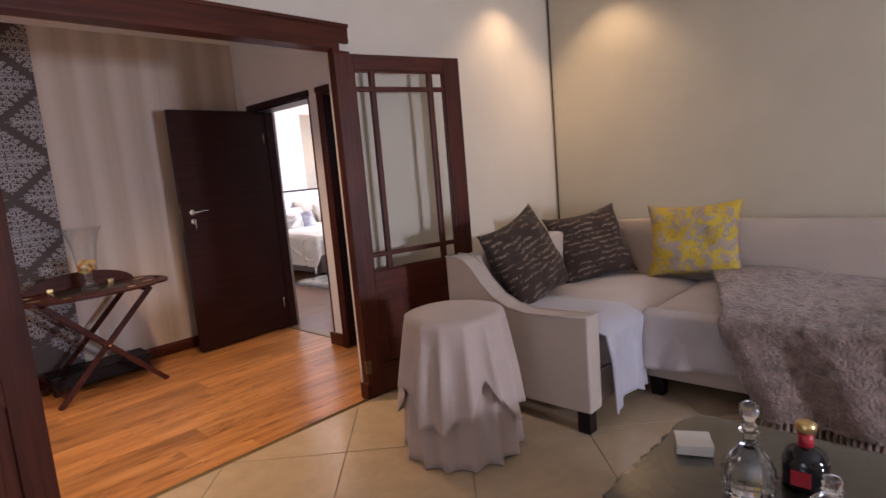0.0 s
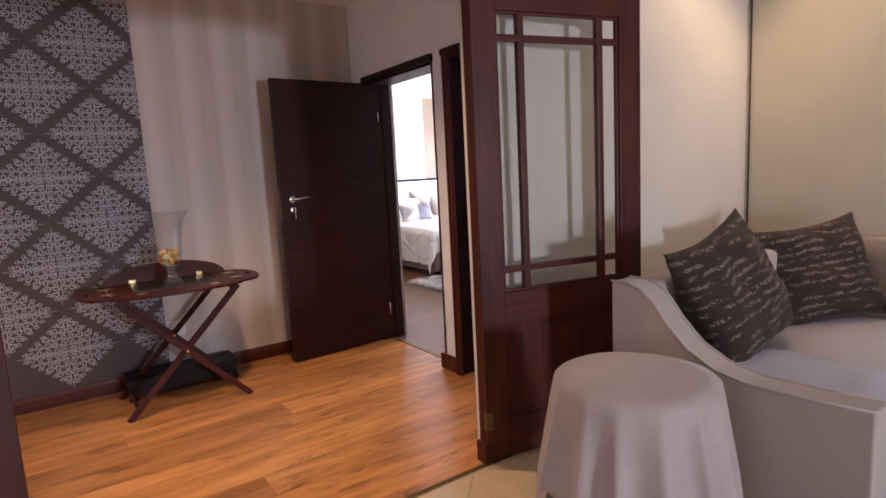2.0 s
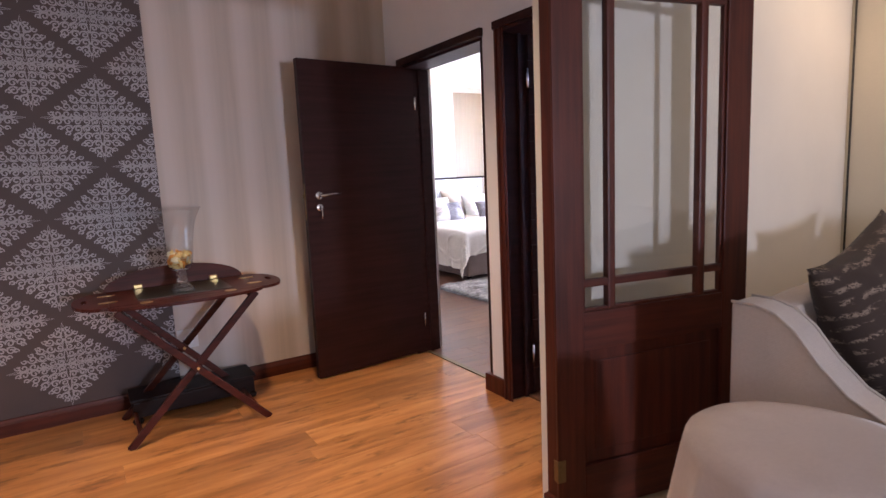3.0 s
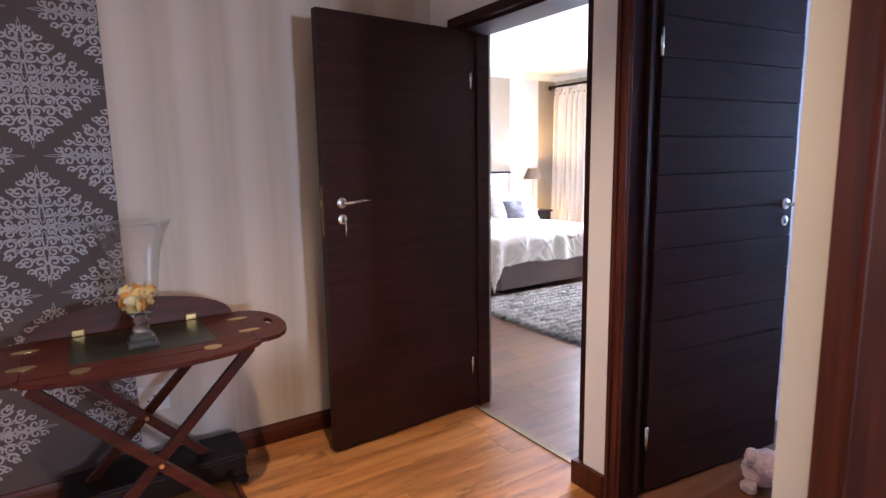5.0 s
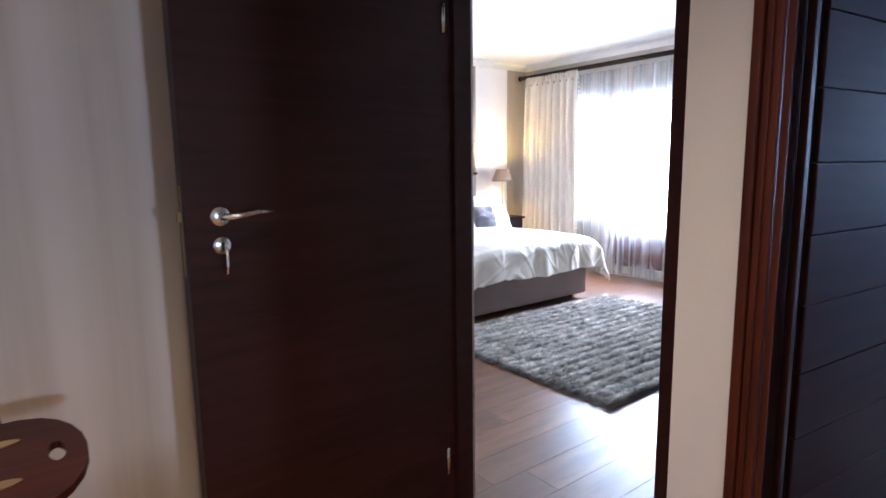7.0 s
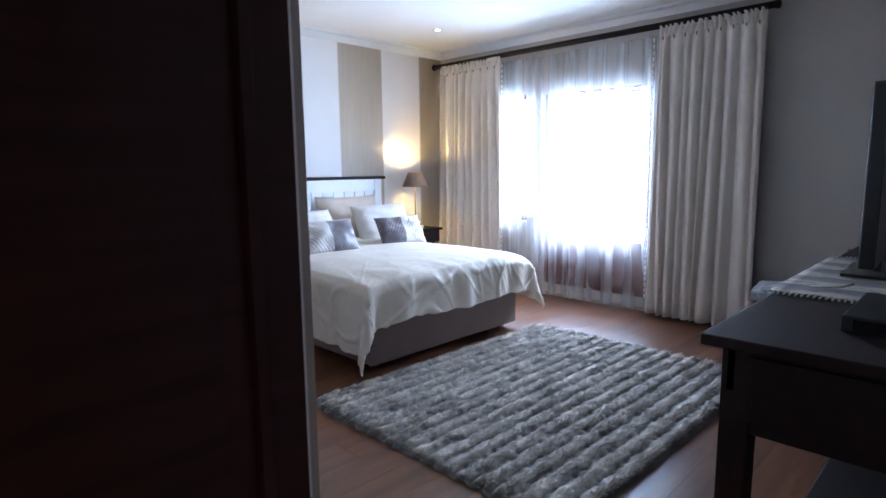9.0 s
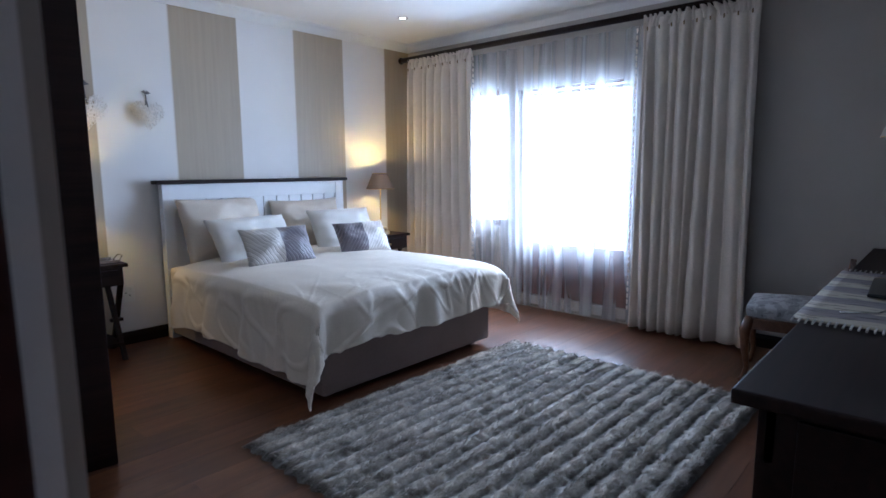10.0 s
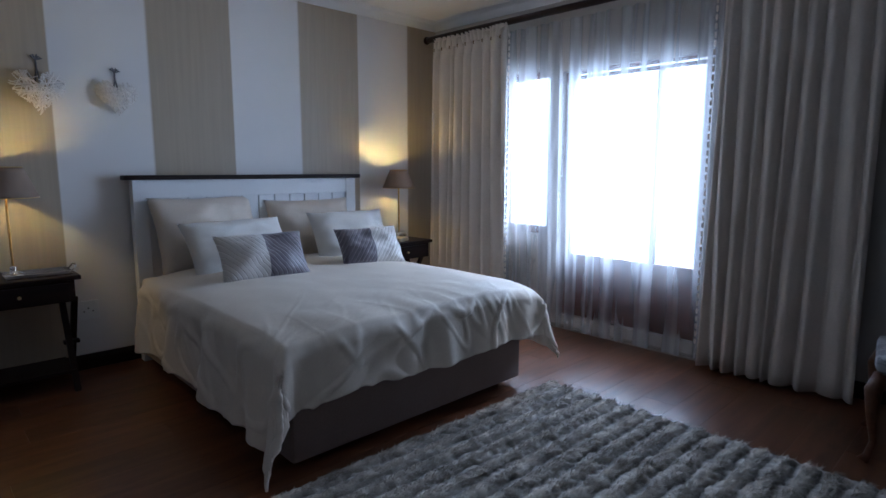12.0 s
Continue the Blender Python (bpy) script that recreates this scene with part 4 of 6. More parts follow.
part("tray", boxes((-0.36, 0.36, -0.235, 0.235, TZ, TZ + 0.016), bev=0.003), TABLEWOOD, tb)
part("leather_inset", boxes((-0.23, 0.23, -0.16, 0.19, TZ + 0.016, TZ + 0.018)), plain("dark_green_inset", (0.012, 0.014, 0.008), 0.3, vary=0.3), tb, "dark inset panel")
part("leaf", slab(ell(0.37, 0.115, 0, 0, -1), TZ, TZ + 0.016, pose(0, -0.237, 0)), TABLEWOOD, tb)
part("leaf", slab(ell(0.37, 0.115, 0, 0, 1), 0, 0.016, pose(0, 0.24, TZ + 0.012, 78, 0, 0)), TABLEWOOD, tb, "raised rear leaf")
for s in (-1, 1):
    out = [(s * (0.362 + 0.155 * math.sin(math.pi * k / 22)), 0.235 * math.cos(math.pi * k / 22)) for k in range(23)]
    bm = bmesh.new()
    hole = [(s * (0.462 + 0.016 * math.cos(2 * math.pi * k / 22)), 0.05 * math.sin(2 * math.pi * k / 22)) for k in range(22)]
    ring_o = [(s * (0.362 + 0.155 * max(0.0, math.cos(2 * math.pi * k / 22)) ** 0.75 if math.cos(2 * math.pi * k / 22) > 0 else s * 0.362), 0.235 * math.sin(2 * math.pi * k / 22)) for k in range(22)]
    ring_o = [(s * abs(x), y) for x, y in ring_o]
    rows = []
    for z in (TZ, TZ + 0.016):
        rows.append(([bm.verts.new((x, y, z)) for x, y in ring_o], [bm.verts.new((x, y, z)) for x, y in hole]))
    for i in range(22):
        j = (i + 1) % 22
        for (o, h_) in rows:
            bm.faces.new((o[i], o[j], h_[j], h_[i]))
        bm.faces.new((rows[0][0][i], rows[0][0][j], rows[1][0][j], rows[1][0][i]))
        bm.faces.new((rows[0][1][i], rows[0][1][j], rows[1][1][j], rows[1][1][i]))
    bmesh.ops.recalc_face_normals(bm, faces=bm.faces)
    part("leaf", bm, TABLEWOOD, tb, "end leaf with a cut handle hole")
for x, y in ((-0.36, -0.1), (-0.36, 0.1), (0.36, -0.1), (0.36, 0.1), (-0.2, -0.236), (0.2, -0.236)):
    rx, ry = (0.042, 0.017) if abs(x) > 0.3 else (0.03, 0.026)
    bm = lathe([(0.001, 0), (1, 0), (1, 0.0025), (0.001, 0.0025)], 20)
    bmesh.ops.transform(bm, matrix=Matrix.Translation((x, y, TZ + 0.0165)) @ Matrix.Diagonal((rx, ry, 1, 1)), verts=bm.verts)
    part("hinge_plate", bm, BRASS, tb, "oval brass hinge plate")
for x in (-0.2, 0.2):
    part("hinge_plate", boxes((x - 0.022, x + 0.022, 0.205, 0.238, TZ + 0.0165, TZ + 0.04), bev=0.004), BRASS, tb, "brass leaf hinge")
for y, dy in ((-0.225, 0.0), (0.22, 0.0)):
    for s in (-1, 1):
        bm = boxes((-0.018, 0.018, -0.012, 0.012, 0, 0.985), bev=0.003)
        m = pose(-s * 0.345, y + s * 0.016, 0.0, 0, s * 43.8, 0)
        bmesh.ops.transform(bm, matrix=m, verts=bm.verts)
        bmesh.ops.bisect_plane(bm, geom=list(bm.verts) + list(bm.edges) + list(bm.faces), plane_co=(0, 0, TZ), plane_no=(0, 0, 1), clear_outer=True)
        bmesh.ops.bisect_plane(bm, geom=list(bm.verts) + list(bm.edges) + list(bm.faces), plane_co=(0, 0, 0.0), plane_no=(0, 0, -1), clear_outer=True)
        part("leg", bm, TABLEWOOD, tb)
    part("pivot", lathe([(0.008, -0.034), (0.008, 0.034)], 12), BRASS, tb).matrix_local = pose(0, y, 0.36, 90, 0, 0)
for x, z in ((-0.29, 0.06), (0.29, 0.06), (-0.315, 0.69), (0.315, 0.69)):
    part("stretcher", tube(bmesh.new(), [(x, -0.22, z), (x, 0.22, z)], 0.012, 10), TABLEWOOD, tb, "", True)

# hurricane vase with dried petals
vase = thing("hurricane_vase", "clear glass footed hurricane vase holding dried orange petals", "vase", (1.085, 4.59, TZ + 0.018))
part("foot", boxes((-0.05, 0.05, -0.05, 0.05, 0, 0.02), (-0.04, 0.04, -0.04, 0.04, 0.02, 0.034), (-0.03, 0.03, -0.03, 0.03, 0.034, 0.05), bev=0.003), CUTGLASS, vase)
part("stem", lathe([(0.022, 0.05), (0.03, 0.062), (0.016, 0.075), (0.03, 0.09), (0.02, 0.10), (0.036, 0.115)], 24), CUTGLASS, vase, "", True)
bm = lathe([(0.012, 0.112), (0.044, 0.118), (0.06, 0.14), (0.068, 0.18), (0.074, 0.26), (0.086, 0.34), (0.104, 0.40), (0.128, 0.445), (0.125, 0.446), (0.10, 0.40), (0.082, 0.34), (0.07, 0.26), (0.064, 0.18), (0.055, 0.145), (0.02, 0.125)], 32, close=False)
part("bowl", bm, THIN, vase, "", True)
pet = [plain("petal_orange", (0.65, 0.27, 0.04), 0.6, vary=0.25), plain("petal_yellow", (0.72, 0.55, 0.22), 0.6, vary=0.2), plain("petal_cream", (0.72, 0.66, 0.45), 0.6, vary=0.15)]
rg = random.Random(8)
for k in range(70):
    bm = bmesh.new()
    w = rg.uniform(0.014, 0.024)
    grid(bm, 4, 4, lambda u, v: ((u - 0.5) * 2 * w, (v - 0.5) * 2 * w * (1 - 0.6 * abs(u - 0.5)), 0.012 * math.sin(u * 3.1) * math.sin(v * 3.1)))
    a, rr = rg.uniform(0, 6.28), 0.046 * math.sqrt(rg.random())
    bmesh.ops.transform(bm, matrix=pose(rr * math.cos(a), rr * math.sin(a), 0.140 + 0.065 * rg.random(), rg.uniform(-80, 80), rg.uniform(-80, 80), rg.uniform(0, 360)), verts=bm.verts)
    ob = part("petal", bm, rg.choice((pet[0], pet[0], pet[1], pet[1], pet[2])), vase, "", True)
    ob.modifiers.new("thick", "SOLIDIFY").thickness = 0.002

lb = thing("low_chest", "low dark wooden chest under the tray table", "chest", (1.12, 4.86, 0))
part("body", boxes((-0.33, 0.33, -0.10, 0.12, 0.03, 0.12), bev=0.008), DARKWOOD, lb)
part("lid", boxes((-0.34, 0.34, -0.11, 0.125, 0.122, 0.14), bev=0.006), DARKWOOD, lb)
for x in (-0.31, 0.31):
    for y in (-0.09, 0.1):
        part("foot", lathe([(0.024, 0), (0.03, 0.015), (0.02, 0.03)], 12, at=(x, y, 0)), DARKWOOD, lb)


def socket(name, label, m):
    s = thing(name, label, "socket")
    s.matrix_world = m
    part("plate", boxes((-0.06, 0.06, -0.009, 0, -0.06, 0.06), bev=0.003), PLASTIC, s)
    for dx in (-0.025, 0.0, 0.025):
        part("pin_hole", boxes((dx - 0.004, dx + 0.004, -0.0105, -0.0085, -0.012 + 0.02 * (dx == 0), -0.004 + 0.02 * (dx == 0))), BLACK, s)
    part("switch", boxes((0.03, 0.048, -0.013, -0.008, 0.03, 0.05), bev=0.002), PLASTIC, s)
    return s


socket("wall_socket", "white plastic wall socket on the hall wall", pose(1.14, 5.05, 0.36))

# soft toy that holds the side door
PLUSH = fabric("pink_grey_plush", (0.62, 0.46, 0.49), 0.25, 260, 0.95, 0.6, 0.6)
toy = bmesh.new()
for c, r, sq in (((0, 0, 0.075), 0.072, 1.0), ((0.0, -0.05, 0.13), 0.058, 1.0), ((-0.065, -0.06, 0.03), 0.032, 0.9), ((0.065, -0.06, 0.03), 0.032, 0.9), ((-0.055, -0.04, 0.15), 0.03, 1.3), ((0.055, -0.04, 0.15), 0.03, 1.3), ((0, -0.105, 0.118), 0.026, 0.9)):
    bmesh.ops.create_icosphere(toy, subdivisions=3, radius=r, matrix=Matrix.Translation(c) @ Matrix.Diagonal((1, 1, sq, 1)))
for v in toy.verts:
    v.co += Vector((wob(*v.co, 40), wob(v.co.y, v.co.z, v.co.x, 40), wob(v.co.z, v.co.x, v.co.y, 40))) * 0.008
    v.co.z = max(v.co.z, 0.001)
single("soft_toy", toy, PLUSH, "small pink and grey plush toy on the floor by the door", "soft toy", smooth=True, m=pose(3.24, 3.47, 0, 0, 0, -40))

# ---- living room ----
SOFA = fabric("oatmeal_sofa_linen", (0.49, 0.405, 0.34), 0.06, 420, 0.92, 0.3, 0.25)
SEATC = fabric("pale_lilac_grey_cover", (0.46, 0.40, 0.385), 0.08, 500, 0.85, 0.25, 0.3)
sofa = thing("corner_sofa", "oatmeal linen corner sofa with a swooping arm on dark block feet", "sofa")
prof = [(1.36, 0.115), (1.36, 0.615), (1.55, 0.60), (1.72, 0.595), (1.84, 0.615), (1.94, 0.665), (2.02, 0.74), (2.08, 0.815), (2.14, 0.86), (2.2, 0.875), (2.27, 0.875), (2.27, 0.115)]
bm = bmesh.new()
lo = [bm.verts.new((2.335, y, z)) for y, z in prof]
hi = [bm.verts.new((2.455, y, z)) for y, z in prof]
bm.faces.new(lo), bm.faces.new(hi[::-1])
for i in range(len(prof)):
    j = (i + 1) % len(prof)
    bm.faces.new((lo[i], hi[i], hi[j], lo[j]))
bmesh.ops.recalc_face_normals(bm, faces=bm.faces)
arm = part("arm", bevel_all(bm, 0.012, 3), SOFA, sofa)
for e in (2.337, 2.453):
    bm = tube(bmesh.new(), [(e, y, z + 0.001) for y, z in prof[1:11]], 0.005, 6)
    part("piping", bm, SOFA, arm, "", True)


def soft_box(x0, x1, y0, y1, z0, z1, bulge=0.03, bev=0.05, seed=0, n=6):
    bm = boxes((x0, x1, y0, y1, z0, z1))
    bmesh.ops.subdivide_edges(bm, edges=bm.edges, cuts=n, use_grid_fill=True)
    cx, cy, cz = (x0 + x1) / 2, (y0 + y1) / 2, (z0 + z1) / 2
    hx, hy, hz = (x1 - x0) / 2, (y1 - y0) / 2, (z1 - z0) / 2
    for v in bm.verts:
        d = [(v.co.x - cx) / hx, (v.co.y - cy) / hy, (v.co.z - cz) / hz]
        inner = Vector((max(-hx + bev, min(hx - bev, v.co.x - cx)), max(-hy + bev, min(hy - bev, v.co.y - cy)), max(-hz + bev, min(hz - bev, v.co.z - cz))))
        off = Vector((v.co.x - cx, v.co.y - cy, v.co.z - cz)) - inner
        if off.length > 1e-6:
            off = off.normalized() * bev
        p = inner + off
        p.z += bulge * (1 - d[0] ** 2) * (1 - d[1] ** 2) * max(0, d[2]) + wob(v.co.x, v.co.y, v.co.z + seed, 4) * 0.008
        v.co = p + Vector((cx, cy, cz))
    return bm


part("backrest", soft_box(2.40, 4.08, 2.12, 2.27, 0.115, 0.875, 0.01, 0.04), SOFA, sofa, "", True)
part("backrest", soft_box(3.95, 4.10, -1.0, 2.2, 0.115, 0.89, 0.01, 0.04), SOFA, sofa, "", True)
part("base", boxes((2.45, 3.97, 1.38, 2.14, 0.115, 0.30), bev=0.015), SOFA, sofa)
part("base", boxes((2.96, 3.97, -1.0, 1.376, 0.115, 0.30), bev=0.015), SOFA, sofa)
part("seat_cushion", soft_box(2.455, 3.97, 1.36, 2.16, 0.28, 0.50, 0.045, 0.07, 1, 9), SEATC, sofa, "pale covered seat cushion", True)
part("seat_cushion", soft_box(2.93, 3.98, 0.18, 1.37, 0.28, 0.50, 0.05, 0.07, 2, 9), SEATC, sofa, "pale covered seat cushion", True)
part("seat_cushion", soft_box(2.93, 3.98, -1.0, 0.175, 0.28, 0.50, 0.05, 0.07, 3, 9), SEATC, sofa, "pale covered seat cushion", True)
for x, y in ((2.38, 1.41), (2.40, 2.2), (3.02, 1.3), (3.02, -0.9), (4.0, 2.15), (4.02, -0.9)):
    part("foot", boxes((x - 0.035, x + 0.035, y - 0.035, y + 0.035, 0, 0.117), bev=0.004), DARKWOOD, sofa, "dark wooden block foot")

# loose cover of the long seat, hanging over its front


def cover_at(u, v):
    q = max(0.0, v - 0.25) / 0.75
    y = 1.34 - 0.56 * u
    x = 2.985 - 0.075 * min(1.0, v / 0.25) ** 0.7 - 0.02 * q - 0.008 * math.sin(u * 17 + 2 * q) * q + 0.006 * wob(u * 9, v * 5, 2)
    return (x, y, 0.515 - 0.03 * min(1.0, v / 0.25) ** 2 - q * (0.275 + 0.02 * math.sin(u * 5 + 1)))


bm = bmesh.new()
grid(bm, 36, 16, cover_at)
part("seat_cover", bm, SEATC, sofa, "loose pale cover hanging over the seat front", True).modifiers.new("thick", "SOLIDIFY").thickness = 0.006

# cloth that hangs over the front of the short seat
THROW_B = fabric("pale_blue_grey_throw", (0.47, 0.455, 0.50), 0.08, 520, 0.8, 0.3, 0.3)
bm = bmesh.new()


def drape_at(u, v):
    s = v * 1.0
    x = 2.465 + 0.47 * u + 0.012 * math.sin(v * 5)
    if s < 0.55:
        y, z = 1.93 - s, 0.53 + 0.03 * math.sin(u * 3.1) - 0.0 * s
        z += 0.006 * wob(u * 8, s * 9, 3)
        k = max(0, (s - 0.42) / 0.13)
        z -= 0.035 * k * k
    else:
        q = s - 0.55
        y = 1.335 - (0.022 * math.sin(u * 11 + 1) + 0.012 * math.sin(u * 23 + q * 4)) * min(1, q / 0.15) - 0.05 * q
        z = 0.495 - q * (0.78 + 0.14 * abs(math.sin(u * 4.2 + 0.9)))
    return (x, y, z)


grid(bm, 26, 34, drape_at)
ob = single("throw", bm, THROW_B, "pale blue-grey cotton throw hanging over the seat front", "blanket", smooth=True)
ob.modifiers.new("thick", "SOLIDIFY").thickness = 0.008

FURRY = plain("taupe_long_pile", (0.26, 0.18, 0.152), 0.98, vary=0.4, grain=55, relief=1.0, dist=0.02, sheen=0.5, blotch=14)


def throw_at(u, v):
    """u from the left edge to the right, v from the back of the seat to the hem."""
    s = v * 1.5
    y = 1.28 - 0.55 * v - u * (1.5 - 0.3 * v)
    if s < 0.95:
        x, z = 3.90 - s, 0.565 + 0.02 * math.sin(u * 7 + s * 3) - 0.02 * s - 0.04 * max(0, (s - 0.8) / 0.15) ** 2
    else:
        q = s - 0.95
        x, z = 2.872 - 0.022 * math.sin(u * 22) * min(1, q / 0.1) - 0.03 * q, 0.505 - q * 0.80
    return (x + 0.012 * wob(u * 20, v * 20, 1), y + 0.012 * wob(u * 22, v * 18, 4), max(0.06, z) + 0.013 * wob(u * 40, v * 40, 2))


bm = bmesh.new()
grid(bm, 70, 60, throw_at)
fur = single("fur_throw", bm, FURRY, "taupe fluffy fringed throw spread over the sofa seat", "blanket", smooth=True)
fur.modifiers.new("thick", "SOLIDIFY").thickness = 0.02
vs, fs = [], []
rg = random.Random(11)
for k in range(26000):
    u, v = rg.random(), rg.random()
    x, y, z = throw_at(u, v)
    a, ln = rg.uniform(0, 6.28), rg.uniform(0.015, 0.035)
    n0 = Vector((-0.4 if v > 0.62 else 0, 0, 1 if v < 0.62 else 0.3)).normalized()
    d = Vector((math.cos(a), math.sin(a), rg.uniform(-0.3, 0.3))) * ln + n0 * 0.010
    w = Vector((-math.sin(a), math.cos(a), 0)) * 0.004
    p = Vector((x, y, z)) + n0 * 0.004
    i = len(vs)
    vs += [tuple(p - w), tuple(p + w), tuple(p + d)]
    fs.append((i, i + 1, i + 2))
me = bpy.data.meshes.new("pile")
me.from_pydata(vs, [], fs)
me.materials.append(FURRY)
pl = new("pile", me)
pl.parent = fur
tagged(pl, kind="stuff")
for k in range(46):
    u = (k + 0.5) / 46
    x, y, z = throw_at(u, 1.0)
    bm = tube(bmesh.new(), [(x, y, z + 0.01), (x - 0.01, y + 0.006 * wob(k, 2), max(0.035, z - 0.05)), (x - 0.012 + 0.01 * wob(k, 3), y + 0.02 * wob(k, 5), max(0.012, z - 0.11))], [0.007, 0.009, 0.004], 6)
    part("fringe", bm, FURRY, fur)


def script_mat(name, ground, ink, flower=None):
    """Printed cushion cloth: slanting script-like lines, or a leaf print in a second colour."""
    m, n, l, b = nodes_of(name)
    v = coords(n, l)
    if flower is None:
        sep = n.new("ShaderNodeSeparateXYZ")
        l.new(v, sep.inputs[0])
        sway = noise_tex(n, l, coords(n, l, (7, 1, 3)), 1.0, 2)
        line = math_node(n, l, "FRACT", math_node(n, l, "ADD", math_node(n, l, "MULTIPLY", sep.outputs[2], 26.0), math_node(n, l, "MULTIPLY", sway, 1.7)))
        row = ramp(n, l, line, [(0.2, (0, 0, 0)), (0.36, (1, 1, 1)), (0.6, (1, 1, 1)), (0.76, (0, 0, 0))])
        pen = ramp(n, l, noise_tex(n, l, coords(n, l, (60, 60, 90)), 1.2, 3, 0.6), [(0.46, (0, 0, 0)), (0.5, (1, 1, 1)), (0.58, (1, 1, 1)), (0.63, (0, 0, 0))])
        word = ramp(n, l, noise_tex(n, l, coords(n, l, (12, 12, 26)), 1.0, 3), [(0.47, (0, 0, 0)), (0.53, (1, 1, 1))])
        msk = math_node(n, l, "MULTIPLY", math_node(n, l, "MULTIPLY", row, pen), word)
        col = blend(n, l, ground, ink, msk)
    else:
        vo = n.new("ShaderNodeTexVoronoi")
        vo.inputs["Scale"].default_value = 13
        dist = noise_tex(n, l, v, 9, 3)
        mx = n.new("ShaderNodeVectorMath")
        mx.operation = "MULTIPLY_ADD"
        cmb = n.new("ShaderNodeCombineXYZ")
        for i in range(3):
            l.new(dist, cmb.inputs[i])
        l.new(cmb.outputs[0], mx.inputs[0])
        mx.inputs[1].default_value = (0.09, 0.09, 0.16)
        l.new(v, mx.inputs[2])
        l.new(mx.outputs[0], vo.inputs["Vector"])
        t2 = noise_tex(n, l, v, 16, 4, 0.6)
        m1 = ramp(n, l, t2, [(0.49, (0, 0, 0)), (0.53, (1, 1, 1))])
        m2 = ramp(n, l, vo.outputs["Distance"], [(0.36, (0, 0, 0)), (0.40, (0.75, 0.75, 0.75)), (0.44, (0, 0, 0))])
        col = blend(n, l, ground, flower, m1)
        col = blend(n, l, col, ink, m2)
    l.new(col, b.inputs["Base Color"])
    b.inputs["Roughness"].default_value, b.inputs["Sheen Weight"].default_value = 0.9, 0.05
    bump(n, l, b, noise_tex(n, l, v, 220, 2), 0.3, 0.002)
    return m


SCRIPT = script_mat("brown_script_print", (0.040, 0.022, 0.014), (0.25, 0.18, 0.13))
YELLOW = script_mat("yellow_leaf_print", (0.56, 0.39, 0.04), (0.22, 0.165, 0.13), (0.38, 0.30, 0.235))


def couch_cushion(label, mat, at, lean, roll, rz, size, seed):
    bm = pillow_mesh(*size, seed, ears=2.0)
    tilt = pose(0, 0, size[1] / 2, 0, roll, 0) @ pose(0, 0, -size[1] / 2)
    return single("sofa_cushion", bm, mat, label, "cushion", smooth=True, m=pose(*at, lean, 0, rz) @ tilt)


couch_cushion("dark brown script-print cushion leaning in the sofa arm", SCRIPT, (2.79, 1.92, 0.515), -20, -14, -2, (0.60, 0.58, 0.24), 21)
couch_cushion("dark brown script-print cushion against the sofa back", SCRIPT, (3.57, 1.95, 0.50), -22, -7, -32, (0.60, 0.54, 0.22), 22)
couch_cushion("yellow floral-print square cushion against the sofa back", YELLOW, (3.78, 1.38, 0.515), -16, -3, -84, (0.62, 0.53, 0.22), 23)

# round table under a floor-length cloth
CLOTH = fabric("champagne_tablecloth", (0.50, 0.395, 0.345), 0.06, 600, 0.7, 0.15, 0.3)
rt = thing("round_table", "small round table dressed to the floor", "side table", (1.925, 1.855, 0))
part("tabletop", lathe([(0.001, 0.665), (0.208, 0.665), (0.213, 0.672), (0.213, 0.68), (0.001, 0.683)], 40), DARKWOOD, rt)
part("pedestal", lathe([(0.12, 0), (0.12, 0.02), (0.03, 0.06), (0.025, 0.6), (0.09, 0.665)], 20), DARKWOOD, rt)


def cloth_bm(drop, folds, amp, flare, seed, square=0.0, r0=0.222, lift=0.0):
    bm = bmesh.new()
    n, rows = folds * 12, 26

    def f(u, v):
        a = u * 2 * math.pi
        if v < 0.3:
            r = r0 * v / 0.3
            return (r * math.cos(a), r * math.sin(a), 0.688 + lift + 0.002 * wob(r * 20 * math.cos(a), r * 20 * math.sin(a), seed) - (0.006 if v > 0.28 else 0))
        q = (v - 0.3) / 0.7
        ln = drop * (1 + square * (abs(math.cos(2 * (a - 0.4))) - 0.6))
        ph = a * folds + 2.2 * wob(math.cos(a) * 1.6, math.sin(a) * 1.6, seed)
        wave = (1 - 2 * abs(math.sin(ph / 2)) ** 0.8) * (0.85 + 0.6 * wob(math.cos(a) * 2, math.sin(a) * 2, seed + 3))
        ln += square * 0.14 * (wave - 0.3 * math.sin(ph * 0.5 + 1)) * drop
        r = r0 + 0.008 + flare * q + amp * wave * min(1, q * 1.6) ** 0.8 + lift * 0.8
        return (r * math.cos(a), r * math.sin(a), max(0.005, 0.682 + lift - ln * q))
    grid(bm, n, rows, f)
    bmesh.ops.remove_doubles(bm, verts=bm.verts, dist=0.0005)
    return bm


ob = single("tablecloth", cloth_bm(0.675, 14, 0.030, 0.055, 5), CLOTH, "champagne floor-length tablecloth hanging in deep folds", "tablecloth", smooth=True, m=pose(1.925, 1.855, 0))
ob.modifiers.new("thick", "SOLIDIFY").thickness = 0.003
ob = single("table_overlay", cloth_bm(0.42, 14, 0.030, 0.062, 5, 0.5, 0.227, 0.010), CLOTH, "champagne square overlay cloth with hanging points", "tablecloth", smooth=True, m=pose(1.925, 1.855, 0))
ob.modifiers.new("thick", "SOLIDIFY").thickness = 0.003

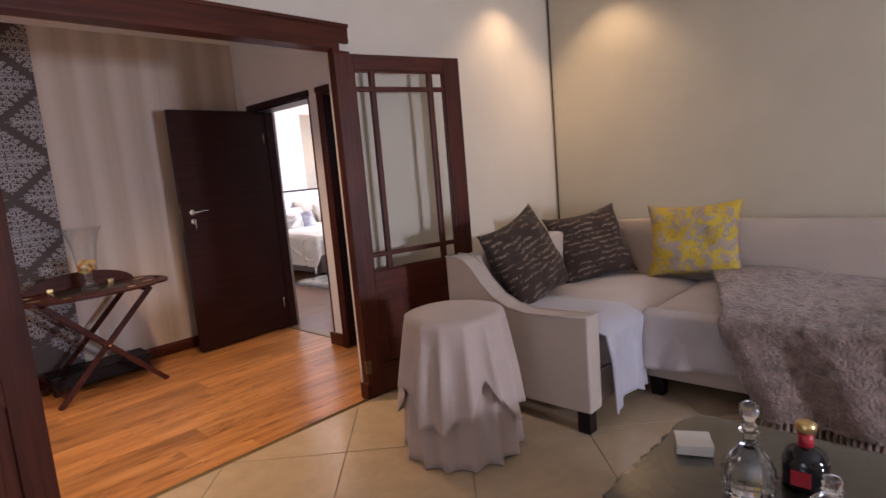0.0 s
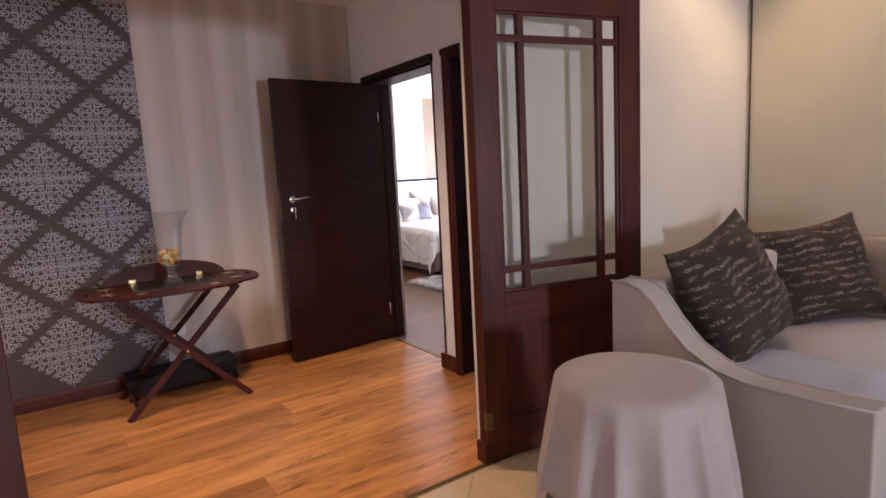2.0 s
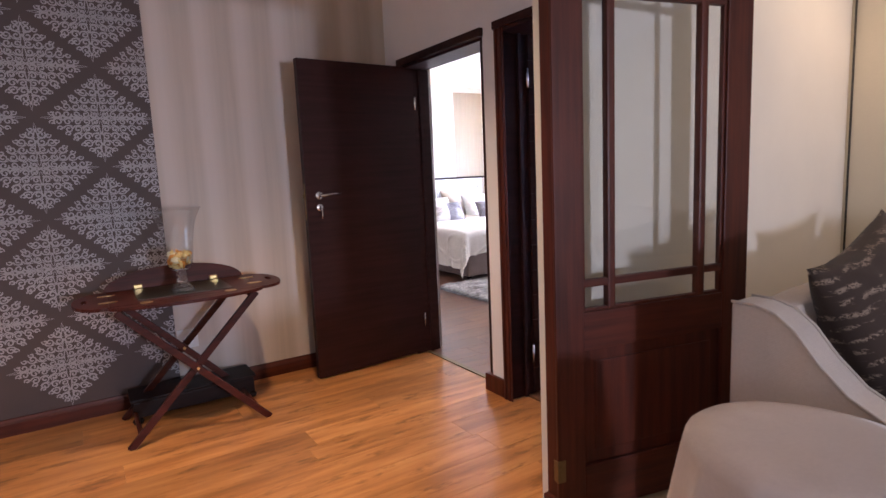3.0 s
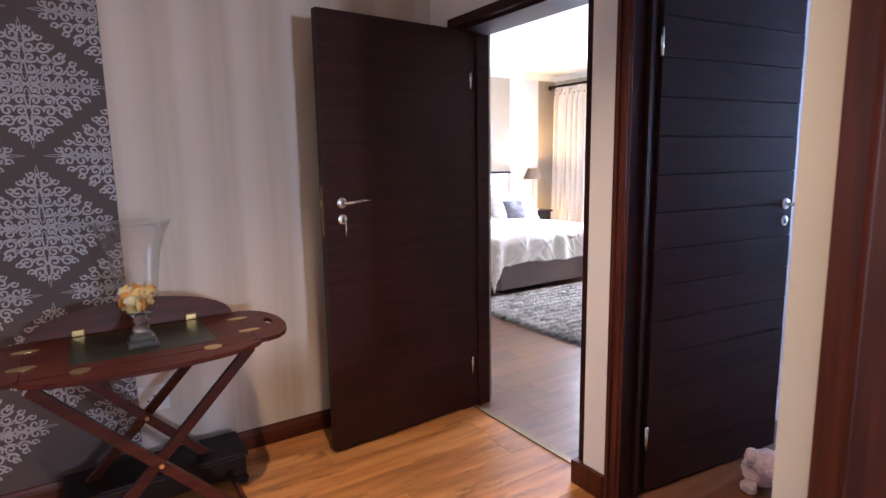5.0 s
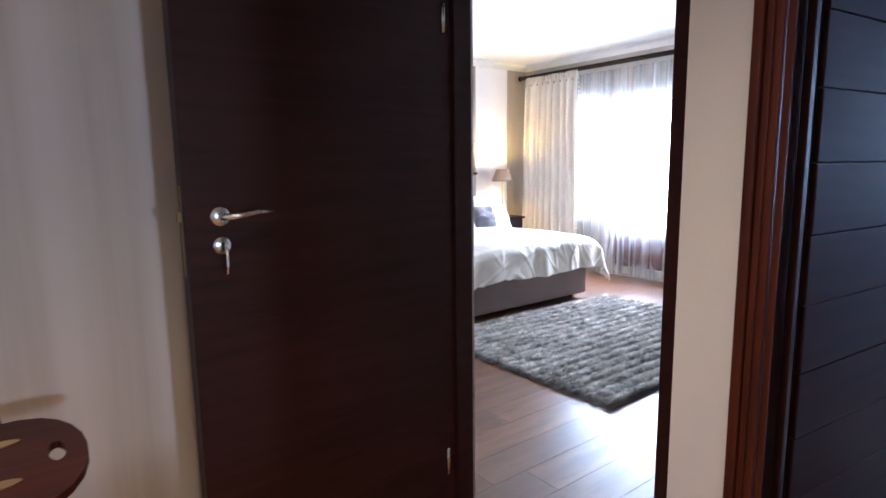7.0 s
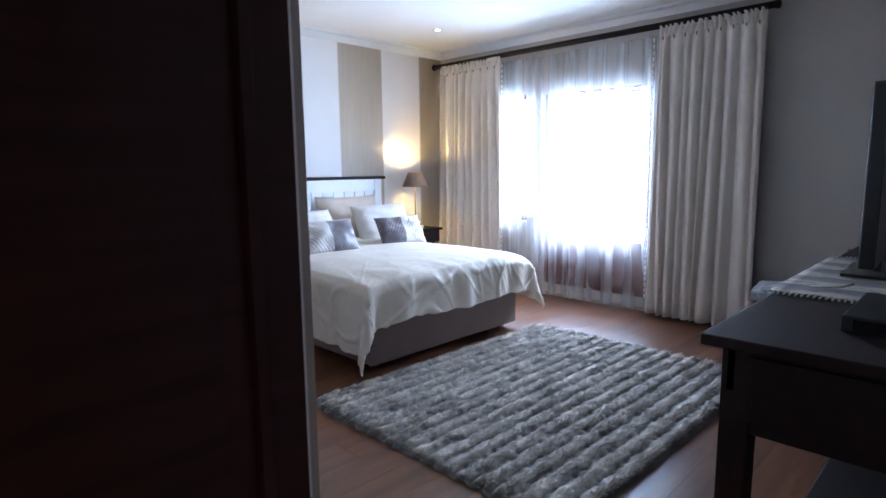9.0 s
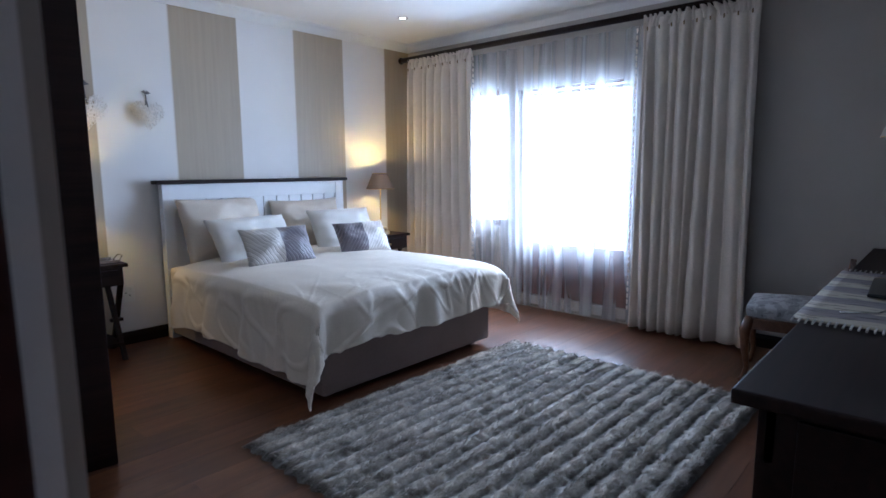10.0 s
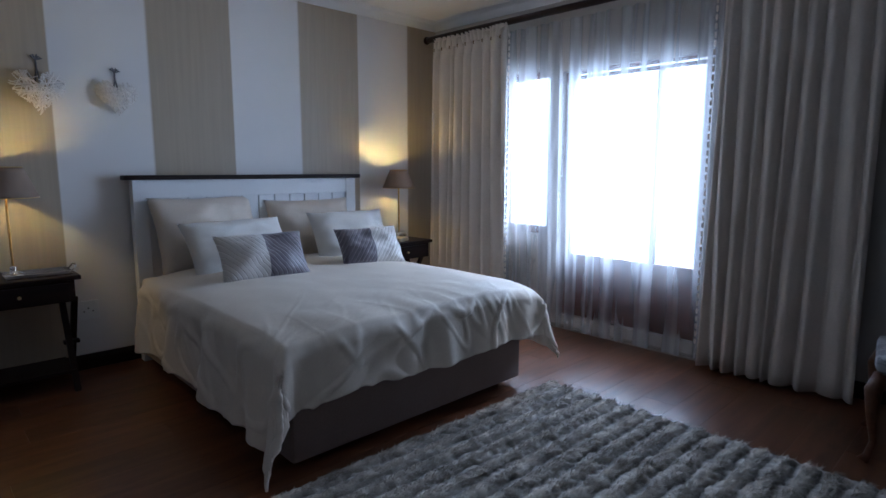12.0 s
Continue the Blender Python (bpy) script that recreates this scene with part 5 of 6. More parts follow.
# coffee table
CARVED = plain("dark_carved_bronze_wood", (0.05, 0.04, 0.026), 0.28, vary=0.5, grain=35, relief=0.6, dist=0.006, blotch=9)
ct = thing("coffee_table", "dark carved coffee table with a glass top", "coffee table", (1.62, 0.10, 0))
out = []
for k in range(120):
    a = 2 * math.pi * k / 120
    c, s = math.cos(a), math.sin(a)
    r = (abs(c) ** 9 + abs(s) ** 9) ** (-1 / 9)
    w = 1 + 0.014 * math.sin(a * 34) + 0.012 * wob(c * 5, s * 5)
    out.append((0.43 * r * c * w, 0.68 * r * s * w))
part("top", slab(out, 0.335, 0.395, None, 0.012), CARVED, ct)
part("glass_top", slab([(x * 0.965, y * 0.98) for x, y in out[::3]], 0.397, 0.405, None, 0.002), GLASS, ct, "clear glass sheet")
part("apron", boxes((-0.36, 0.36, -0.6, 0.6, 0.25, 0.336), bev=0.01), CARVED, ct)
for x in (-0.33, 0.33):
    for y in (-0.56, 0.56):
        part("leg", lathe([(0.05, 0), (0.06, 0.04), (0.04, 0.08), (0.055, 0.16), (0.06, 0.255)], 14, at=(x, y, 0)), CARVED, ct, "", True)
for k in range(5):
    ob = single("coaster", boxes((-0.055, 0.055, -0.055, 0.055, 0, 0.006), bev=0.001), plain("white_paper", (0.68, 0.64, 0.57), 0.8, vary=0.06) if k == 0 else bpy.data.materials["white_paper"],
                "square white patterned coaster in a stack", "coaster", group="coaster stack", m=pose(1.755, 0.655, 0.406 + 0.0065 * k, 0, 0, 22 + k * 1.5))


def decanter(label, at, prof, stop, tag="decanter"):
    d = thing("decanter", label, "decanter", at)
    part("bottle", lathe(prof, 16), GLASS, d, "cut-glass body")
    part("stopper", lathe(stop, 10), GLASS, d, "faceted glass stopper")
    for k in range(8):
        a = 2 * math.pi * k / 8
        r = prof[2][0] + 0.001
        bm = bmesh.new()
        box(bm, -0.008, 0.008, -0.002, 0.003, prof[1][1] + 0.01, prof[2][1] + 0.02, pose(r * math.cos(a), r * math.sin(a), 0, 0, 0, math.degrees(a) - 90))
        part("facet", bm, GLASS, d)
    return d


decanter("clear cut-glass decanter with tall stopper on the coffee table", (1.565, 0.435, 0.406),
         [(0.045, 0), (0.062, 0.012), (0.068, 0.06), (0.058, 0.11), (0.03, 0.15), (0.017, 0.17), (0.018, 0.19), (0.026, 0.195), (0.026, 0.2)],
         [(0.012, 0.201), (0.02, 0.215), (0.012, 0.228), (0.026, 0.25), (0.024, 0.275), (0.01, 0.285)])
decanter("short clear glass decanter on the coffee table", (1.52, 0.235, 0.406),
         [(0.04, 0), (0.055, 0.01), (0.06, 0.04), (0.05, 0.075), (0.028, 0.095), (0.02, 0.105), (0.026, 0.112)],
         [(0.014, 0.113), (0.024, 0.125), (0.022, 0.145), (0.008, 0.15)])
bt = thing("liqueur_bottle", "squat dark bottle with red neck and gold cap", "bottle", (1.72, 0.33, 0.406))
part("body", lathe([(0.055, 0), (0.06, 0.008), (0.06, 0.075), (0.05, 0.1), (0.02, 0.12)], 24), plain("black_glass", (0.01, 0.009, 0.01), 0.08, vary=0.1, relief=0.0), bt, "", True)
part("neck_label", lathe([(0.021, 0.118), (0.019, 0.16)], 18), plain("red_foil", (0.45, 0.02, 0.03), 0.35, relief=0.0), bt, "red neck band", True)
part("cap", lathe([(0.022, 0.16), (0.026, 0.165), (0.027, 0.185), (0.018, 0.192), (0.001, 0.193)], 18), BRASS, bt, "gold cap", True)
part("label", boxes((-0.062, -0.0605, -0.025, 0.025, 0.02, 0.065)), bpy.data.materials["red_foil"], bt, "red front label")
# ---- bedroom furniture ----
SHADE = plain("taupe_lamp_shade", (0.36, 0.27, 0.20), 0.9, vary=0.08, grain=200)


def shade_mat():
    m, n, l, b = nodes_of("pleated_shade_fabric")
    b.inputs["Base Color"].default_value, b.inputs["Roughness"].default_value = (0.27, 0.20, 0.15, 1), 0.9
    tl, mix = n.new("ShaderNodeBsdfTranslucent"), n.new("ShaderNodeMixShader")
    tl.inputs[0].default_value = (0.5, 0.38, 0.26, 1)
    mix.inputs[0].default_value = 0.07
    bump(n, l, b, noise_tex(n, l, coords(n, l, (40, 40, 3)), 3, 2), 0.3, 0.002)
    l.new(b.outputs[0], mix.inputs[1]), l.new(tl.outputs[0], mix.inputs[2])
    l.new(mix.outputs[0], n["Material Output"].inputs[0])
    return m


SHADE_T = shade_mat()


def night_table(label, at, w=0.56, d=0.40, h=0.655):
    t = thing("bedside_table", label, "bedside table", at)
    part("tabletop", boxes((-w / 2, w / 2, -d / 2, d / 2, h - 0.025, h), bev=0.005), DARKWOOD, t)
    part("apron", boxes((-w / 2 + 0.03, w / 2 - 0.03, -d / 2 + 0.02, d / 2 - 0.01, h - 0.15, h - 0.025), bev=0.003), DARKWOOD, t)
    dr = part("drawer", boxes((-w / 2 + 0.06, w / 2 - 0.06, -d / 2 + 0.008, -d / 2 + 0.022, h - 0.14, h - 0.04), bev=0.003), DARKWOOD, t)
    part("knob", lathe([(0.004, 0), (0.01, 0.012), (0.006, 0.02)], 12), BRASS, dr).matrix_local = pose(0, -d / 2 + 0.008, h - 0.09, 90, 0, 0)
    for sx in (-1, 1):
        for s in (-1, 1):
            bm = boxes((-0.016, 0.016, -0.016, 0.016, 0, h - 0.14), bev=0.003)
            for v in bm.verts:
                k = v.co.z / (h - 0.14)
                v.co.y += s * (d / 2 - 0.03) * (1 - 2 * k) * 0.55 + s * 0.08 * (1 - k) ** 4
                v.co.x += sx * (w / 2 - 0.04) + s * 0.018
            part("leg", bm, DARKWOOD, t, "crossed side leg")
        part("stretcher", boxes((sx * (w / 2 - 0.04) - 0.04, sx * (w / 2 - 0.04) + 0.04, -0.02, 0.02, 0.24, 0.262), bev=0.003), DARKWOOD, t)
    part("shelf", boxes((-w / 2 + 0.05, w / 2 - 0.05, -d / 2 + 0.06, d / 2 - 0.04, 0.10, 0.118), bev=0.003), DARKWOOD, t)
    return t


def table_lamp(label, at, h=0.60, r0=0.075, r1=0.145, sh=0.165, pleats=0, base=0.06, power=22.0, shade=None):
    lp = thing("table_lamp", label, "lamp", at)
    z1 = h - sh
    part("base", lathe([(0.001, 0), (base, 0), (base, 0.008), (base * 0.7, 0.014), (base * 0.45, 0.022), (base * 0.3, 0.04), (base * 0.42, 0.05), (base * 0.15, 0.062)], 24), CHROME, lp, "", True)
    part("stem", tube(bmesh.new(), [(0, 0, 0.055), (0, 0, z1 + 0.08)], 0.006, 10), BRASS, lp, "slim metal stem", True)
    part("bulb", lathe([(0.001, z1 + 0.07), (0.014, z1 + 0.072), (0.016, z1 + 0.08), (0.012, z1 + 0.088), (0.001, z1 + 0.09)], 14), PLASTIC, lp, "", True)
    bm = bmesh.new()
    n = 96

    def f(u, v):
        a = u * 2 * math.pi
        r = r1 + (r0 - r1) * v + (0.003 * math.cos(a * pleats) if pleats else 0)
        return (r * math.cos(a), r * math.sin(a), z1 + sh * v)
    grid(bm, n, 6, f)
    bmesh.ops.remove_doubles(bm, verts=bm.verts, dist=0.0003)
    ob = part("shade", bm, shade or SHADE_T, lp, "taupe cone shade", True)
    ob.modifiers.new("thick", "SOLIDIFY").thickness = 0.002
    for z, r in ((z1, r1), (z1 + sh, r0)):
        part("shade_ring", tube(bmesh.new(), [((r + 0.001) * math.cos(a * math.pi / 16), (r + 0.001) * math.sin(a * math.pi / 16), z) for a in range(33)], 0.0025, 6), BRASS, lp)
    if power:
        lamp("lamp_bulb", "POINT", pose(at[0], at[1], at[2] + z1 + 0.122), power, (1.0, 0.64, 0.17), soft=0.025)
    return lp


night_table("dark wooden bedside table with crossed legs beside the bed", (3.85, 8.655, 0), 0.58, 0.40, 0.675)
night_table("dark wooden bedside table by the curtain", (6.52, 8.62, 0), 0.56, 0.42, 0.655)
table_lamp("lit bedside lamp with pleated taupe shade on a slim stem", (3.86, 8.655, 0.675), 0.60, 0.085, 0.15, 0.165, 48, 0.05, 18.0)
table_lamp("lit bedside lamp with taupe cone shade on a slim stem", (6.60, 8.63, 0.655), 0.605, 0.075, 0.14, 0.155, 0, 0.055)
tr = thing("glass_tray", "shallow metal-rimmed tray on the bedside table", "tray", (3.96, 8.60, 0.676))
part("plate", boxes((-0.15, 0.15, -0.09, 0.09, 0, 0.006), bev=0.002), CHROME, tr)
for d in ((-0.15, 0.15, -0.094, -0.088, 0.004, 0.022), (-0.15, 0.15, 0.088, 0.094, 0.004, 0.022)):
    part("rim", boxes(d, bev=0.001), CHROME, tr)
part("handle", tube(bmesh.new(), [(0.15, -0.05, 0.008), (0.178, -0.045, 0.04), (0.182, 0.0, 0.046), (0.178, 0.045, 0.04), (0.15, 0.05, 0.008)], 0.004, 8), CHROME, tr, "", True)
ph = thing("telephone", "small cream telephone on the bedside table", "telephone", (6.50, 8.50, 0.656), 20)
part("body", boxes((-0.07, 0.07, -0.05, 0.05, 0, 0.035), bev=0.01), plain("cream_plastic", (0.55, 0.48, 0.34), 0.35, relief=0.0), ph)
bm = tube(bmesh.new(), [(-0.09, 0, 0.045), (-0.075, 0, 0.062), (0, 0, 0.07), (0.075, 0, 0.062), (0.09, 0, 0.045)], [0.018, 0.015, 0.012, 0.015, 0.018], 10)
part("handset", bm, bpy.data.materials["cream_plastic"], ph, "", True)
socket("wall_socket", "white plastic wall socket behind the bedside table", pose(4.24, 8.86, 0.38))

# woven wicker hearts
WICKER = plain("whitewashed_wicker", (0.72, 0.68, 0.64), 0.8, vary=0.3, grain=80)
RIBBON = plain("grey_ribbon", (0.16, 0.15, 0.15), 0.8, vary=0.2)


def heart(label, at, size, seed):
    hth = thing("wicker_heart", label, "wall decoration", at)
    rg = random.Random(seed)

    def rim(t):
        x = 16 * math.sin(t) ** 3
        z = 13 * math.cos(t) - 5 * math.cos(2 * t) - 2 * math.cos(3 * t) - math.cos(4 * t)
        return (x / 34 * size, z / 34 * size)
    ring = [rim(2 * math.pi * k / 72) for k in range(72)]

    def inside(x, z):
        hit = False
        for (x0, z0), (x1, z1) in zip(ring, ring[1:] + ring[:1]):
            if (z0 > z) != (z1 > z) and x < (x1 - x0) * (z - z0) / (z1 - z0) + x0:
                hit = not hit
        return hit

    def dome(x, z):
        return -0.014 - 0.055 * max(0.0, 1 - (math.hypot(x, z) / (size * 0.52)) ** 2)
    made = 0
    while made < 48:
        x, z, a = rg.uniform(-0.48, 0.48) * size, rg.uniform(-0.5, 0.4) * size, rg.uniform(0, math.pi)
        if not inside(x, z):
            continue
        dx, dz, lift = math.cos(a) * 0.008, math.sin(a) * 0.008, rg.uniform(-0.007, 0.007)
        lo = hi = 0
        while inside(x - dx * (lo + 1), z - dz * (lo + 1)):
            lo += 1
        while inside(x + dx * (hi + 1), z + dz * (hi + 1)):
            hi += 1
        if lo + hi < 8:
            continue
        pts = [(x + dx * q, dome(x + dx * q, z + dz * q) + lift, z + dz * q) for q in (-lo - 1 + (lo + hi + 2) * j / 6 for j in range(7))]
        part("cane", tube(bmesh.new(), pts, rg.uniform(0.0026, 0.0036), 5), WICKER, hth)
        made += 1
    bm = tube(bmesh.new(), [(-0.012, -0.012, size * 0.16), (0, -0.006, size * 0.42), (0, -0.004, size * 0.62)], 0.0045, 6)
    tube(bm, [(0.012, -0.012, size * 0.16), (0.002, -0.006, size * 0.42), (0, -0.004, size * 0.62)], 0.0045, 6)
    part("ribbon", bm, RIBBON, hth, "grey hanging ribbon")
    bm = tube(bmesh.new(), [(0, -0.008, size * 0.60), (0.014, -0.012, size * 0.66), (0.03, -0.012, size * 0.63), (0.0, -0.008, size * 0.60)], 0.005, 6)
    tube(bm, [(0, -0.008, size * 0.60), (-0.012, -0.012, size * 0.69), (-0.026, -0.012, size * 0.67), (0.0, -0.008, size * 0.60)], 0.005, 6)
    tube(bm, [(0, -0.008, size * 0.60), (0.008, -0.008, size * 0.70)], 0.004, 6)
    part("bow", bm, RIBBON, hth)
    return hth


heart("whitewashed wicker heart hung by a grey ribbon above the bedside table", (4.085, 8.86, 1.72), 0.285, 1)
heart("whitewashed wicker heart hung by a grey ribbon beside the headboard", (4.49, 8.86, 1.715), 0.25, 2)

# desk with runner, screen and box
DZ = 0.80
dk = thing("desk", "dark stained wooden desk along the bedroom wall", "desk", (0, 0, 0))
part("desktop", boxes((4.08, 7.05, 3.945, 4.645, DZ - 0.035, DZ), bev=0.006), DARKWOOD, dk)
part("apron", boxes((4.14, 6.99, 4.56, 4.585, 0.62, DZ - 0.035), bev=0.003), DARKWOOD, dk)
part("apron", boxes((4.145, 4.17, 4.02, 4.56, 0.50, DZ - 0.035), bev=0.003), DARKWOOD, dk)
part("drawer", boxes((4.132, 4.146, 4.06, 4.52, 0.54, 0.74), bev=0.004), DARKWOOD, dk)
for x, y in ((4.14, 4.515), (4.14, 3.96), (6.9, 4.515), (6.9, 3.96)):
    part("leg", boxes((x, x + 0.085, y, y + 0.085, 0, DZ - 0.035), bev=0.005), DARKWOOD, dk)
part("shelf", boxes((4.23, 6.9, 3.97, 4.42, 0.16, 0.185), bev=0.003), DARKWOOD, dk)
part("back_panel", boxes((4.23, 6.9, 3.955, 3.968, 0.185, 0.66)), DARKWOOD, dk)


def runner_mat():
    m, n, l, b = nodes_of("woven_runner")
    v = coords(n, l)
    sep = n.new("ShaderNodeSeparateXYZ")
    l.new(v, sep.inputs[0])
    t = math_node(n, l, "FRACT", math_node(n, l, "ADD", math_node(n, l, "MULTIPLY", sep.outputs[0], 4.2), 20.0))
    nz = noise_tex(n, l, coords(n, l, (34, 5, 5)), 1.3, 4, 0.7)
    bands = ramp(n, l, t, [(0.0, (0.23, 0.2, 0.2)), (0.45, (0.18, 0.16, 0.17)), (0.5, (0.42, 0.37, 0.29)), (0.95, (0.40, 0.35, 0.28)), (1.0, (0.22, 0.19, 0.19))])
    ink = ramp(n, l, nz, [(0.55, (0, 0, 0)), (0.6, (1, 1, 1))])
    l.new(blend(n, l, bands, (0.06, 0.05, 0.055), math_node(n, l, "MULTIPLY", ink, 0.8)), b.inputs["Base Color"])
    b.inputs["Roughness"].default_value = 0.95
    bump(n, l, b, nz, 0.4, 0.003)
    return m


rn = thing("table_runner", "woven patterned runner with white fringes on the desk", "table runner", (5.42, 4.28, DZ + 0.001))
bm = bmesh.new()
grid(bm, 40, 20, lambda u, v: ((u - 0.5) * 1.14, (v - 0.5) * 0.78, 0.003 + 0.003 * wob(u * 9, v * 7)))
ob = part("cloth", bm, runner_mat(), rn, "", True)
ob.modifiers.new("thick", "SOLIDIFY").thickness = 0.004
FRINGE = plain("fringe_cotton", (0.52, 0.50, 0.47), 0.9, vary=0.15)
for s in (-1, 1):
    for k in range(40):
        y = -0.385 + k * 0.0197
        bm = tube(bmesh.new(), [(s * 0.565, y, 0.004), (s * 0.59, y + 0.006 * wob(k, s, 2), 0.006), (s * 0.62, y + 0.014 * wob(k, s, 7), 0.003)], 0.0035, 5)
        part("fringe", bm, FRINGE, rn)
tv = thing("television", "flat black television standing on the desk", "television", (5.545, 4.415, DZ + 0.008), 2)
part("casing", boxes((-0.44, 0.44, -0.03, 0.025, 0.075, 0.80), bev=0.008), BLACK, tv)
part("screen", boxes((-0.42, 0.42, 0.025, 0.028, 0.10, 0.785)), plain("dark_screen", (0.006, 0.006, 0.007), 0.08, vary=0.05, relief=0.0), tv)
part("neck", boxes((-0.05, 0.05, -0.02, 0.01, 0.012, 0.09), bev=0.006), BLACK, tv)
part("stand", boxes((-0.2, 0.2, -0.11, 0.11, 0, 0.014), bev=0.005), BLACK, tv)
part("cable", tube(bmesh.new(), [(-0.44, 0.03, 0.012), (-0.5, 0.06, 0.006), (-0.56, 0.16, 0.006)], 0.004, 6), CHROME, tv, "thin bright cable", True)
dvd = thing("media_box", "flat black media player on the desk", "media player", (4.60, 4.16, DZ + 0.0005))
part("case", boxes((-0.22, 0.22, -0.16, 0.19, 0, 0.048), bev=0.005), BLACK, dvd)
part("front_panel", boxes((-0.224, -0.22, -0.13, 0.16, 0.008, 0.04), bev=0.001), bpy.data.materials["dark_screen"], dvd)
WHITE_SHADE = plain("white_pleated_shade", (0.6, 0.58, 0.55), 0.9, vary=0.05)
table_lamp("unlit table lamp with white pleated shade on the desk", (6.88, 4.50, DZ), 0.90, 0.07, 0.15, 0.24, 60, 0.07, 0, WHITE_SHADE)

# chair with upholstered seat by the desk
CHINTZ = script_mat("grey_floral_chintz", (0.34, 0.34, 0.36), (0.10, 0.10, 0.12), (0.50, 0.50, 0.52))
ch = thing("cabriole_chair", "carved wooden chair with a grey floral upholstered seat", "chair", (6.66, 4.95, 0), 8)
CHAIRWOOD = wood("walnut_chair", (0.07, 0.028, 0.014), (0.17, 0.075, 0.035), 0.4, "x")
part("seat", soft_box(-0.22, 0.24, -0.24, 0.26, 0.40, 0.485, 0.025, 0.03, 4, 6), CHINTZ, ch, "grey floral padded seat", True)
for d in ((-0.215, 0.235, 0.225, 0.25, 0.335, 0.402), (-0.215, 0.235, -0.235, -0.21, 0.335, 0.402), (-0.22, -0.195, -0.235, 0.25, 0.335, 0.402), (0.215, 0.24, -0.235, 0.25, 0.335, 0.402)):
    part("seat_rail", boxes(d, bev=0.006), CHAIRWOOD, ch)
for sx in (-0.195, 0.215):
    bm = tube(bmesh.new(), [(sx, 0.23, 0.40), (sx * 1.1, 0.255, 0.33), (sx * 1.05, 0.25, 0.2), (sx, 0.235, 0.09), (sx * 1.05, 0.25, 0.025), (sx * 1.1, 0.265, 0.0)], [0.03, 0.034, 0.022, 0.015, 0.017, 0.026], 10)
    part("leg", bm, CHAIRWOOD, ch, "curved cabriole leg", True)
    part("leg", tube(bmesh.new(), [(sx, -0.22, 0.0), (sx, -0.21, 0.4)], [0.016, 0.022], 8), CHAIRWOOD, ch, "", True)
    part("back_post", tube(bmesh.new(), [(sx, -0.21, 0.38), (sx, -0.235, 0.55), (sx * 0.95, -0.26, 0.74)], [0.02, 0.017, 0.015], 8), CHAIRWOOD, ch, "", True)
for z, y in ((0.56, -0.232), (0.69, -0.255)):
    part("back_rail", boxes((-0.19, 0.21, y - 0.012, y + 0.012, z, z + 0.05), bev=0.006), CHAIRWOOD, ch)

# tall dark unit and pale tub seat beyond the doorway
tc = thing("tall_cabinet", "tall narrow dark wooden cabinet standing in the bedroom", "cabinet", (3.445, 7.0, 0), -6)
part("body", boxes((-0.085, 0.085, 0.0, 0.36, 0.06, 2.3), bev=0.004), DARKWOOD, tc)
part("front_stile", boxes((-0.03, 0.09, -0.014, 0.0, 0.06, 2.3), bev=0.004), DARKWOOD, tc)
part("plinth", boxes((-0.075, 0.09, -0.012, 0.36, 0, 0.06), bev=0.003), DARKWOOD, tc)
PALE = fabric("pale_tub_linen", (0.50, 0.46, 0.41), 0.06, 420, 0.92, 0.3, 0.2)
ts = thing("ottoman", "pale linen upholstered box ottoman", "ottoman", (3.09, 6.70, 0))
part("seat", soft_box(-0.165, 0.165, -0.24, 0.22, 0.34, 0.50, 0.02, 0.06, 5, 6), PALE, ts, "", True)
part("base", boxes((-0.16, 0.16, -0.235, 0.215, 0.05, 0.36), bev=0.015), PALE, ts)
for x in (-0.13, 0.13):
    for y in (-0.2, 0.18):
        part("foot", boxes((x - 0.02, x + 0.02, y - 0.02, y + 0.02, 0, 0.052)), DARKWOOD, ts)

# ---- downlights ----
GLOW, n_, l_, b_ = nodes_of("lamp_glow")
b_.inputs["Emission Color"].default_value, b_.inputs["Emission Strength"].default_value = (1.0, 0.86, 0.66, 1), 12


def downlight(x, y, z, watts, cone=75, colour=WARM, tilt=(0, 0), blend=0.7):
    d = thing("downlight", "small recessed ceiling downlight with white rim", "ceiling light", (x, y, z), group="ceiling downlights")
    part("rim", lathe([(0.028, 0), (0.045, 0), (0.047, -0.004), (0.03, -0.006), (0.028, 0)], 24, close=False), CHROME, d, "", True)
    part("bulb", lathe([(0.001, -0.002), (0.028, -0.002), (0.028, 0.001), (0.001, 0.001)], 18), GLOW, d, "glowing halogen bulb")
    lamp("downlight_beam", "SPOT", look((x, y, z - 0.015), (x + tilt[0], y + tilt[1], z - 1)), watts, colour, cone=cone, blend=blend)


downlight(6.40, 8.06, 2.62, 12, 80)
downlight(4.14, 2.22, 2.86, 12, 108, tilt=(0.15, 0.0))
downlight(3.80, 2.46, 2.86, 12, 108, tilt=(0.0, 0.15))
downlight(1.62, 3.55, 2.74, 74, 98, blend=1.0)
downlight(0.1, 3.40, 2.74, 60, 98, blend=1.0)
